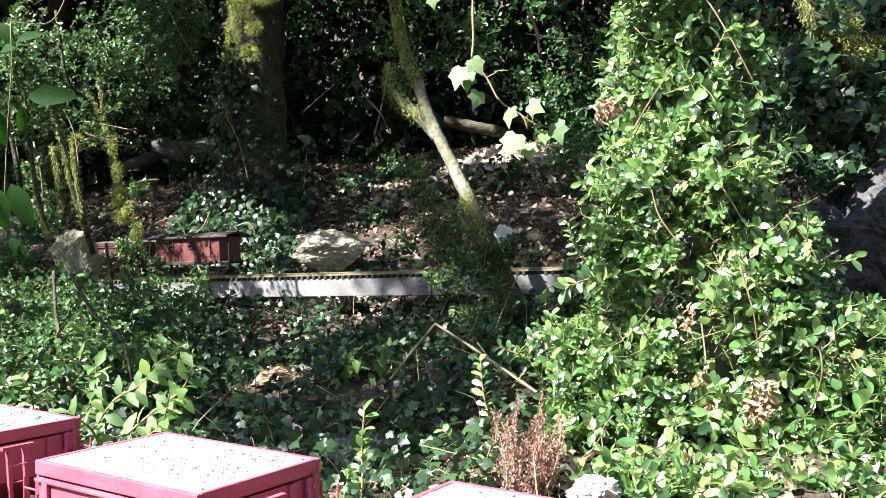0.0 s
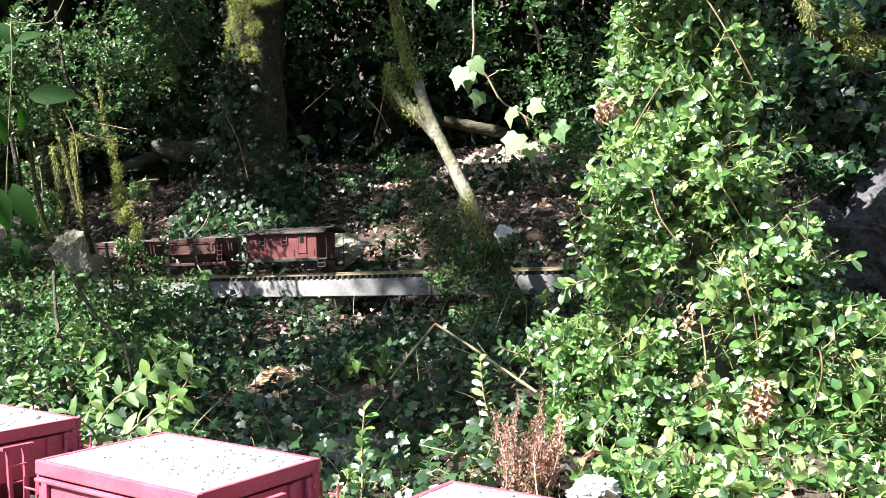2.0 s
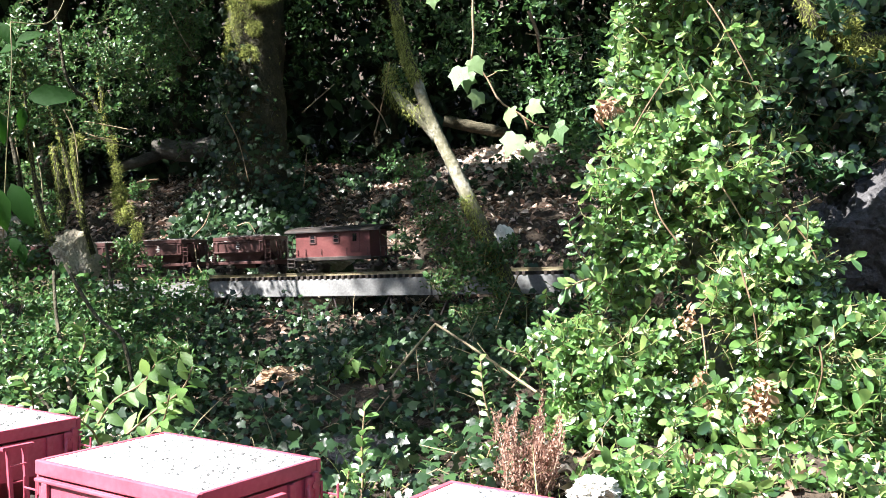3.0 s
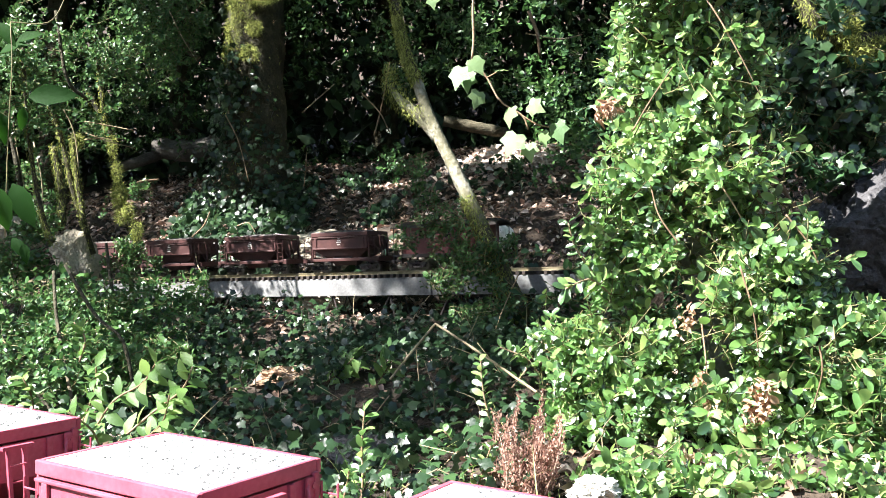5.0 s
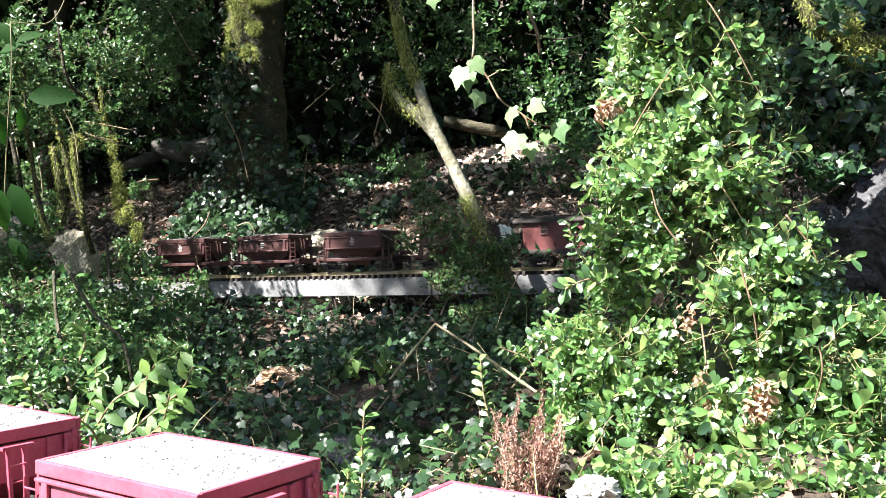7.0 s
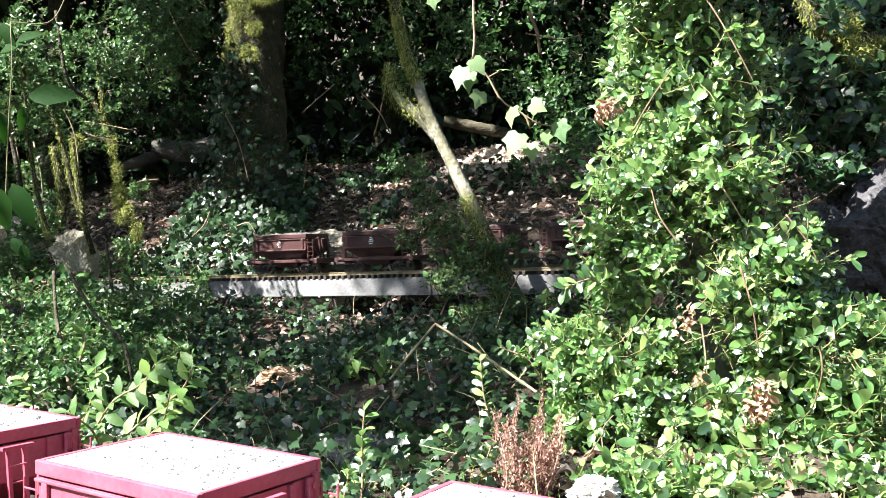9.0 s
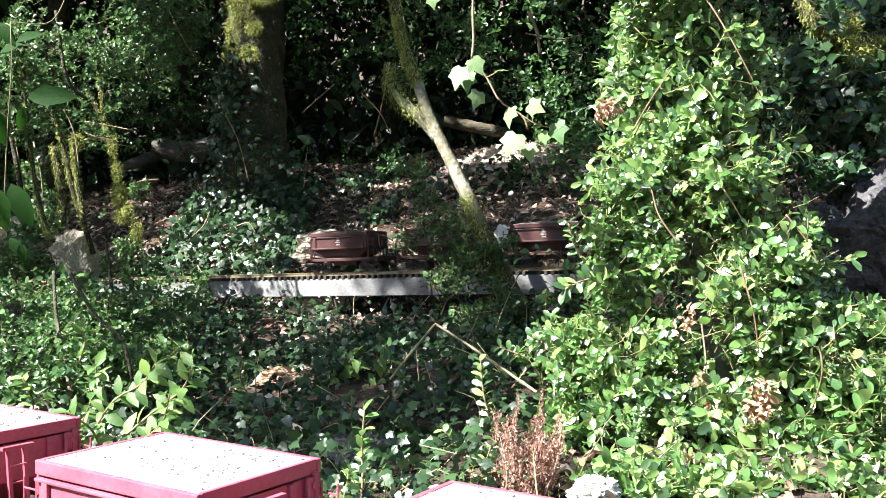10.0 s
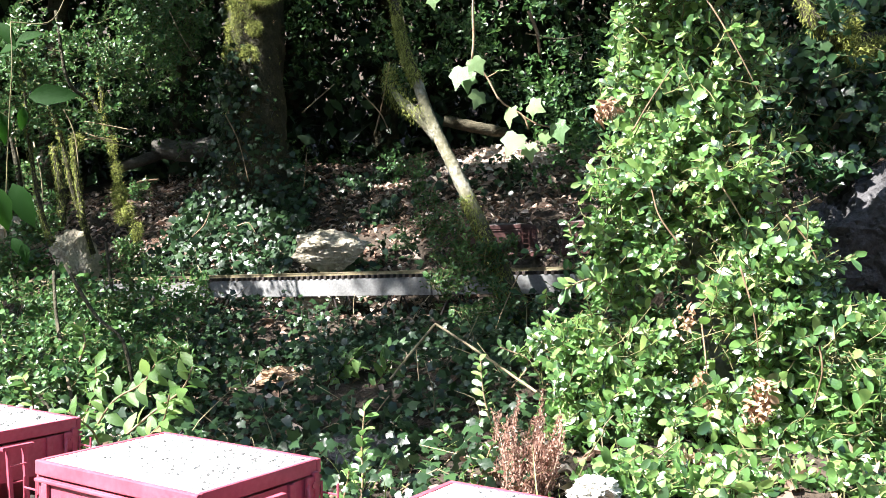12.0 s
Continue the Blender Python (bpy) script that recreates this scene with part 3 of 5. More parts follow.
    tagged(raw("loose_grit", vv, ff, chip_mat, load, chip_label, smooth=False), kind="stuff")
    settle(car, 0.925)
    return car


def caboose():
    car = empty("caboose", (0, 0, 0), "weathered red wooden caboose with dark roof and end platforms", "caboose")
    bm = bmesh.new()
    box(bm, 0, 0, 0.0735, 0.208, 0.09, 0.069, None, 0.001)
    part("body", bm, M_CAB_RED, car)
    bm = bmesh.new()
    n = 9
    prof = [(0.0525 * math.sin(a), 0.1068 + 0.0115 * math.cos(a) ** 1.4) for a in np.linspace(-1.57, 1.57, n)]
    prof += [(y, z - 0.0028) for y, z in prof[::-1]]
    ends = [[bm.verts.new((x, y, z)) for y, z in prof] for x in (-0.132, 0.132)]
    for i in range(len(prof)):
        k = (i + 1) % len(prof)
        bm.faces.new((ends[0][i], ends[0][k], ends[1][k], ends[1][i]))
    for i in range(n - 1):
        for e in ends:
            bm.faces.new((e[i], e[i + 1], e[2 * n - 2 - i], e[2 * n - 1 - i]))
    bmesh.ops.recalc_face_normals(bm, faces=bm.faces)
    part("roof", bm, M_FRAME, car, "curved sooty black roof")
    bm = bmesh.new()
    box(bm, 0, 0, 0.1195, 0.264, 0.014, 0.0022, None, 0.0004)
    part("roof_walk", bm, M_FRAME, car)
    bm = bmesh.new()
    rod(bm, (-0.05, 0.012, 0.114), (-0.05, 0.012, 0.13), 0.0035, 10)
    rod(bm, (-0.05, 0.012, 0.13), (-0.05, 0.012, 0.132), 0.0055, 10)
    part("stove_pipe", bm, M_FRAME, car)
    for s in (-1, 1):
        for x in (-0.054, 0.012):
            win = bmesh.new()
            for dx, dz, w, h in ((0, 0.0105, 0.017, 0.0028), (0, -0.0105, 0.018, 0.0032), (-0.0075, 0, 0.0026, 0.02), (0.0075, 0, 0.0026, 0.02), (0, 0, 0.0135, 0.0016)):
                box(win, x + dx, s * 0.0458, 0.087 + dz, w, 0.003, h, None, 0.0003)
            w = part("window", win, M_WHITE_TRIM, car, "dusty red-brown window frame")
            bm = bmesh.new()
            box(bm, x, s * 0.0454, 0.087, 0.0125, 0.0012, 0.0185)
            part("pane", bm, M_PANE, w, "dark window pane")
        # door near the front, its pane and panel
        bm = bmesh.new()
        box(bm, 0.064, s * 0.0455, 0.0775, 0.021, 0.0022, 0.05, None, 0.0005)
        door = part("door", bm, M_CAB_RED, car)
        bm = bmesh.new()
        box(bm, 0.064, s * 0.0468, 0.0885, 0.0105, 0.0012, 0.019)
        part("pane", bm, M_PANE, door, "dark window pane")
        for dx in (-0.0115, 0.0115):
            bm = bmesh.new()
            box(bm, 0.064 + dx, s * 0.0462, 0.0775, 0.002, 0.0028, 0.053, None, 0.0004)
            part("door_trim", bm, M_CAB_RED, door)
        bm = bmesh.new()
        box(bm, 0, s * 0.045, 0.0365, 0.214, 0.006, 0.009, None, 0.001)
        part("side_sill", bm, M_FRAME, car)
        for x in (-0.098, -0.075, -0.03, 0.04, 0.098):
            bm = bmesh.new()
            rod(bm, (x, s * 0.0465, 0.045), (x, s * 0.0465, 0.062), 0.0008, 6)
            part("grab_iron", bm, M_WHITE_TRIM, car)
        # end platform, railings, ladder, steps
        bm = bmesh.new()
        box(bm, s * 0.118, 0, 0.037, 0.028, 0.088, 0.004, None, 0.0008)
        part("platform", bm, M_FRAME, car)
        for y in (-0.041, -0.016, 0.016, 0.041):
            bm = bmesh.new()
            rod(bm, (s * 0.13, y, 0.038), (s * 0.13, y, 0.107 if abs(y) > 0.03 else 0.064), 0.0011, 6)
            part("railing_post", bm, M_FRAME, car)
        bm = bmesh.new()
        rod(bm, (s * 0.13, -0.041, 0.064), (s * 0.13, 0.041, 0.064), 0.0011, 6)
        part("handrail", bm, M_FRAME, car)
        for y in (-0.041, 0.041):
            bm = bmesh.new()
            box(bm, s * 0.118, y, 0.026, 0.02, 0.012, 0.002)
            box(bm, s * 0.118, y * 1.05, 0.017, 0.02, 0.01, 0.002)
            for q in (-0.01, 0.01):
                box(bm, s * 0.118 + q, y, 0.027, 0.0015, 0.011, 0.02)
            part("step", bm, M_FRAME, car)
        truck_frame(car, s * 0.075, M_FRAME)
        coupler(car, s * 0.14, s)
    for x in (-0.0915, -0.0585, 0.0585, 0.0915):
        wheelset(car, x)
    settle(car, 0.95)
    return car


M_PANE, _, _, _b = material("dark_window_glass", 0.08, 0.0, 0.6)
_b.inputs["Base Color"].default_value = (0.012, 0.012, 0.014, 1)

near_car = ore_car(M_RED, "bright red ore car heaped with white marble grit", 3, M_GRAVEL, M_GRIT, "heaped white marble grit", "loose chips of white and grey marble")
yard_turn = math.degrees(math.atan2(YARD_D[1], YARD_D[0]))


def yard_pose(k):
    p = YARD_O + YARD_D * PITCH * k
    return pose(p[0], p[1], 0.2589, 0, 0, yard_turn)


near_car.matrix_basis = yard_pose(0)
for k in (-1, 1):
    copy_thing(near_car, yard_pose(k))

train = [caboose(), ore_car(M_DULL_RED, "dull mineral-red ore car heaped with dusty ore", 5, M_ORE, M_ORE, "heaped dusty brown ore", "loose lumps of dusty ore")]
for k in range(3):
    train.append(copy_thing(train[1], pose(0, 0, 0)))
OFFSET = [0.272, 0.0, -PITCH, -2 * PITCH, -3 * PITCH]


def train_at(t):
    """How far the first ore car has come along the track at t seconds; it gathers speed towards the end."""
    return 3.52577e-05 * t ** 4 - 0.000553374 * t ** 3 + 0.00288152 * t ** 2 + 0.142498 * t - 0.638


train_turn = math.degrees(math.atan2(TRACK_D[1], TRACK_D[0]))
train_tilt = -math.degrees(math.atan(GRADE))

# ---- trees ----
def near_first(arr, n):
    return np.argsort(arr[0][:, 1])[:n]


def moss_tufts(rng, points, n, spread, size):
    p = smooth_path(points, 40)
    k = rng.integers(0, 40, n)
    d = unit(rng.normal(size=(n, 3)) + (-0.35, -0.5, 0.1))
    pos = p[k, :3] + d * p[k, 3:4] * rng.uniform(0.9, 1.0 + spread, (n, 1))
    return leaves(MOSS_BLADE, pos, d * 0.5 + (0, 0, -0.9) + rng.normal(0, 0.35, (n, 3)), d + rng.normal(0, 0.4, (n, 3)), rng.uniform(0.5, 1.2, n) * size)


def moss_cushion(rng, blobs, n, size):
    pos, out = inside(rng, blobs, n)
    return leaves(MOSS_BLADE, pos, out + (0, -0.2, -0.6) + rng.normal(0, 0.6, (n, 3)), out + rng.normal(0, 0.7, (n, 3)), rng.uniform(0.4, 1.2, n) * size)


# Openings in the high leaf roof: the sun reaches these places (x, y, z) within this reach.
OPENINGS = [((-0.708, 2.950, 0.583), 0.08), ((-0.809, 2.950, 0.583), 0.07), ((-0.587, 2.900, 0.554), 0.07), ((-0.619, 2.800, 0.526), 0.06), ((-0.488, 2.800, 0.535), 0.04), ((-0.792, 2.330, 0.478), 0.06), ((-0.739, 2.300, 0.442), 0.04), ((0.658, 1.460, 0.828), 0.05), ((0.627, 1.420, 0.615), 0.04), ((0.565, 1.400, 0.587), 0.04), ((-0.289, 2.270, 0.362), 0.016), ((0.053, 1.200, 0.305), 0.07), ((0.011, 1.150, 0.252), 0.05), ((-0.090, 1.000, 0.281), 0.06), ((0.094, 1.300, 0.362), 0.03), ((-1.232, 2.650, 0.442), 0.08), ((0.327, 1.950, 0.522), 0.03), ((-0.892, 2.150, 0.755), 0.07), ((-0.832, 2.150, 0.648), 0.06), ((-0.911, 2.100, 0.579), 0.07), ((-0.940, 2.050, 0.667), 0.07), ((-0.782, 2.200, 0.610), 0.05), ((-0.748, 2.200, 0.527), 0.04), ((-0.943, 2.000, 0.812), 0.08), ((-0.194, 3.300, 0.789), 0.05), ((-0.222, 2.650, 0.574), 0.05),
            ((0.21, 3.28, 0.79), 0.14), ((0.32, 3.5, 0.85), 0.12), ((0.013, 1.920, 0.686), 0.033), ((0.040, 1.900, 0.625), 0.028), ((-0.019, 1.940, 0.749), 0.02), ((-0.701, 3.100, 1.236), 0.075), ((-0.432, 2.200, 0.349), 0.01), ((-0.193, 2.150, 0.359), 0.01), ((-0.336, 2.200, 0.349), 0.01), ((-0.62, 2.6, 0.54), 0.1), ((-0.8, 2.65, 0.54), 0.1), ((-0.88, 3.24, 0.6), 0.12), ((-0.89, 2.95, 0.52), 0.12), ((-0.746, 2.750, 0.577), 0.1), ((-0.866, 2.500, 0.484), 0.09), ((-0.24, 3.2, 0.67), 0.06), ((-1.3, 3.6, 0.75), 0.06), ((-0.803, 2.500, 0.500), 0.07), ((-0.431, 2.270, 0.394), 0.008), ((-0.304, 2.220, 0.403), 0.01), ((-0.209, 2.200, 0.400), 0.016), ((-0.045, 2.100, 0.415), 0.005), ((-0.126, 2.150, 0.406), 0.004), ((-0.371, 2.250, 0.395), 0.003),
            ((-0.285, 2.350, 0.490), 0.03), ((-0.370, 2.360, 0.490), 0.028), ((-0.240, 2.360, 0.460), 0.018), ((-0.584, 1.600, 0.330), 0.08), ((-0.769, 1.700, 0.404), 0.06), ((0.12, 3.31, 0.78), 0.1), ((-0.202, 2.600, 0.524), 0.09), ((-0.100, 2.500, 0.500), 0.04), ((-0.16, 3.3, 0.72), 0.06), ((-0.295, 1.660, 0.256), 0.06), ((-0.821, 2.270, 0.699), 0.07), ((-0.779, 2.250, 0.556), 0.08), ((-0.861, 2.300, 0.816), 0.05), ((-0.899, 2.200, 0.706), 0.07), ((0.041, 1.800, 0.376), 0.03), ((-0.860, 1.850, 0.951), 0.14), ((-0.809, 1.950, 0.951), 0.14), ((-0.766, 2.100, 0.946), 0.12), ((-0.801, 2.400, 0.980), 0.08), ((0.246, 2.700, 1.124), 0.1), ((0.351, 2.600, 0.939), 0.08),
            ((0.302, 2.600, 0.776), 0.06), ((-0.674, 1.600, 0.370), 0.1), ((-0.651, 1.400, 0.316), 0.1), ((-0.575, 1.900, 0.417), 0.03), ((-0.308, 2.200, 0.500), 0.014), ((-0.267, 2.200, 0.479), 0.01), ((-1.225, 2.600, 0.435), 0.08), ((0.26, 2.53, 0.59), 0.035), ((-0.294, 2.100, 0.369), 0.008), ((-0.768, 2.300, 0.759), 0.06), ((-0.084, 1.600, 0.290), 0.025), ((-0.429, 1.700, 0.298), 0.02), ((-0.004, 1.600, 0.330), 0.02)]


def sun_shafts(rng, p, spare=0.2):
    """Which of the places p do not stand between the sun and an opening."""
    to, keep = np.array(SUN_FROM), np.ones(len(p), dtype=bool)
    for at, reach in OPENINGS:
        q = p - np.array(at)
        t = q @ to
        away = np.linalg.norm(q - t[:, None] * to, axis=1)
        keep &= (t < spare) | (away > 0.012 + reach * rng.uniform(0.85, 1.25, len(p)))
    return keep


def tree(name, label, stems, bark, moss=None, crown=None, ivy=None, seed=0, sides=12):
    """A tree: stems (lists of x, y, z, radius), moss hanging on some of them, ivy climbing, a crown of leafy twigs."""
    rng = np.random.default_rng(seed)
    ob = empty(name, (0, 0, 0), label, "tree")
    for i, s in enumerate(stems):
        v, f = tube(s, 34 if i == 0 else 18, sides if i == 0 else 7, 0.07, seed + i, 0.04)
        raw("trunk" if i == 0 else "limb", v, f, bark, ob)
    if moss:
        pieces = [moss_cushion(rng, *m) if len(m) == 3 else moss_tufts(rng, *m) for m in moss]
        tagged(raw("moss", *join(pieces), M_MOSS, ob, "hanging yellow-green moss"), kind="stuff")
    if ivy:
        blobs, n, size = ivy
        pos, out = inside(rng, blobs, n)
        tagged(raw("climbing_ivy", *leaves(IVY_BLADE, pos, rng.normal(0, 0.5, (n, 3)) + (0, -0.3, -0.7), out * 0.6 + (-0.2, -0.9, 0.5) + rng.normal(0, 0.4, (n, 3)), rng.uniform(0.6, 1.2, n) * size), M_IVY, ob, "dark glossy climbing ivy"), kind="stuff")
    if crown:
        blobs, n, length, leaf, pairs, mat, shape = crown
        tw, arr = sprays(rng, blobs, n, length, leaf, pairs, shape)
        tagged(raw("twig", *tw, M_SHOOT, ob), kind="stuff")
        open_sky = sun_shafts(rng, arr[0])
        arr = [a[open_sky] for a in arr]
        tagged(raw("crown", *leaves(shape, *arr), mat, ob), kind="stuff")
    return ob


def leaf_roof(owner, n=230000):
    """High unseen crown added for shade; ragged edge and openings shaped to place sun."""
    rng = np.random.default_rng(17)
    p = rng.uniform((-5.0, 0.1, 2.2), (1.6, 6.5, 3.3), (n, 3))
    to = np.array(SUN_FROM)
    low = p - to * ((p[:, 2:3] - 2.2) / to[2])
    edge = np.interp(low[:, 0], (-2.3, -1.88, -1.8, -1.78, -1.69, -1.66, -1.45, -1.3, -1.1, -0.9, -0.75, -0.6), (0.8, 0.48, 0.3, 0.08, 0.08, 0.28, 0.28, 0.6, 0.95, 1.05, 0.88, 0.5))
    edge += 0.04 * np.sin(low[:, 0] * 7.1) + 0.04 * np.sin(low[:, 0] * 19.0 + 1)
    keep = low[:, 1] > edge
    keep &= sun_shafts(rng, p)
    p = p[keep]
    n = len(p)
    tagged(raw("leaf_roof", *leaves(FINE_BLADE, p, rng.normal(size=(n, 3)) * (1, 1, 0.4), rng.normal(0, 0.5, (n, 3)) + SUN_FROM[:], rng.uniform(0.03, 0.06, n)), M_FINE, owner, "high leafy crown over the bank"), kind="stuff")


MAIN = [(-0.64, 3.2, 0.62, 0.15), (-0.665, 3.2, 0.85, 0.112), (-0.67, 3.22, 1.2, 0.1), (-0.68, 3.25, 1.7, 0.095), (-0.6, 3.2, 2.4, 0.075), (-0.5, 3.0, 3.0, 0.05)]
MAIN_LIMBS = [[(-0.6, 3.2, 2.2, 0.05), (-1.2, 2.7, 2.6, 0.035), (-1.9, 2.1, 2.8, 0.015)], [(-0.55, 3.1, 2.6, 0.05), (-0.6, 2.2, 2.8, 0.03), (-0.9, 1.5, 2.9, 0.012)],
              [(-0.6, 3.2, 2.0, 0.05), (0.2, 3.7, 2.6, 0.03), (1.0, 3.9, 2.9, 0.012)], [(-0.6, 3.2, 2.3, 0.045), (-1.6, 3.6, 2.7, 0.03), (-2.6, 3.6, 2.9, 0.012)]]
mossy = tree("mossy_tree", "thick dark tree trunk with yellow-green moss and ivy", [MAIN] + MAIN_LIMBS, M_BARK,
     [([((-0.694, 3.120, 1.319), (0.05, 0.05, 0.06)), ((-0.722, 3.130, 1.224), (0.03, 0.05, 0.06)), ((-0.663, 3.100, 1.149), (0.035, 0.03, 0.03)), ((-0.618, 3.100, 1.343), (0.06, 0.04, 0.03)), ((-0.744, 3.140, 1.148), (0.02, 0.04, 0.05)), ((-0.647, 3.100, 1.236), (0.03, 0.03, 0.03))], 13000, 0.0095), (MAIN[:4], 3500, 0.05, 0.012)],
     None,
     ([((-0.666, 3.100, 0.713), (0.2, 0.12, 0.2)), ((-0.690, 3.110, 0.930), (0.11, 0.05, 0.16)), ((-0.700, 3.120, 1.100), (0.07, 0.04, 0.1)), ((-0.749, 3.120, 0.909), (0.06, 0.08, 0.25)), ((-0.570, 3.000, 0.631), (0.14, 0.08, 0.07))], 1500, 0.021), 11)

leaf_roof(mossy)

LEAN = [(0.168, 1.840, 0.304, 0.03), (0.140, 1.850, 0.379, 0.027), (0.112, 1.870, 0.453, 0.022), (0.080, 1.885, 0.529, 0.0175), (0.052, 1.900, 0.595, 0.0155), (0.019, 1.915, 0.668, 0.014), (-0.011, 1.930, 0.729, 0.0135), (-0.033, 1.940, 0.779, 0.013), (-0.056, 1.955, 0.848, 0.0125), (-0.081, 1.970, 0.912, 0.012), (-0.097, 1.980, 0.983, 0.0115), (-0.113, 2.000, 1.075, 0.011), (-0.163, 2.100, 1.392, 0.009)]
leaning = tree("leaning_tree", "slim pale leaning trunk, mossy at its foot and top", [LEAN[3:9], [(-0.007, 1.930, 0.717, 0.012), (-0.060, 1.950, 0.780, 0.012), (-0.095, 1.990, 0.815, 0.009), (-0.118, 2.020, 0.850, 0.005)]], M_PALE_BARK,
     [(LEAN[8:12], 8000, 0.16, 0.009), (LEAN[0:5], 9000, 0.16, 0.007), ([(-0.047, 1.930, 0.771, 0.018), (-0.104, 1.980, 0.828, 0.02), (-0.117, 2.000, 0.887, 0.012)], 1800, 0.5, 0.0065)],
     ([((0.075, 1.820, 0.454), (0.06, 0.05, 0.07)), ((0.019, 1.860, 0.488), (0.055, 0.05, 0.06)), ((0.007, 1.800, 0.421), (0.06, 0.05, 0.04)), ((-0.029, 1.920, 0.572), (0.05, 0.05, 0.08)), ((-0.053, 1.940, 0.658), (0.035, 0.04, 0.05)), ((0.107, 1.780, 0.378), (0.06, 0.05, 0.06)), ((0.062, 1.780, 0.355), (0.05, 0.05, 0.05)), ((0.133, 1.840, 0.488), (0.035, 0.03, 0.04)), ((-0.078, 1.950, 0.512), (0.035, 0.04, 0.04)), ((0.019, 1.850, 0.535), (0.05, 0.04, 0.05))], 340, 0.05, 0.0105, 6, M_FINE, BOX_BLADE), None, 21, 10)
# Foot in darker bark: partly moss, partly shade put into the colour.
raw("foot", *tube(LEAN[:4], 16, 10, 0.09, 29, 0.06), M_BARK, leaning, "dark mossy foot of the trunk")
raw("upper_trunk", *tube(LEAN[8:], 22, 10, 0.07, 28, 0.04), M_BARK, leaning, "dark mossy upper trunk")

THIN = [([(-0.897, 2.300, 0.874), (-0.851, 2.300, 0.787), (-0.825, 2.280, 0.700), (-0.799, 2.260, 0.599), (-0.753, 2.240, 0.507)], 0.0095), ([(-0.996, 2.200, 0.926), (-0.947, 2.200, 0.816), (-0.928, 2.220, 0.722), (-0.907, 2.220, 0.625), (-0.870, 2.250, 0.472)], 0.007),
        ([(-0.883, 2.300, 1.032), (-0.865, 2.300, 0.859), (-0.851, 2.300, 0.780)], 0.006), ([(-0.883, 1.900, 0.916), (-0.878, 1.920, 0.716), (-0.864, 1.950, 0.561), (-0.840, 1.950, 0.500)], 0.006), ([(-0.904, 2.100, 0.723), (-0.887, 2.100, 0.631), (-0.882, 2.100, 0.539)], 0.009),
        ([(-0.899, 2.200, 0.761), (-0.892, 2.200, 0.679), (-0.872, 2.200, 0.541)], 0.007), ([(-0.855, 2.000, 1.012), (-0.830, 2.000, 0.863), (-0.799, 2.050, 0.820)], 0.005), ([(-1.030, 2.000, 0.963), (-0.968, 2.000, 0.787), (-0.936, 2.000, 0.637), (-0.924, 2.000, 0.512)], 0.007),
        ([(-0.907, 3.000, 1.306), (-0.851, 3.000, 1.156), (-0.810, 3.000, 1.109)], 0.012), ([(-0.708, 1.900, 0.500), (-0.701, 1.900, 0.441), (-0.691, 1.900, 0.369)], 0.0045)]


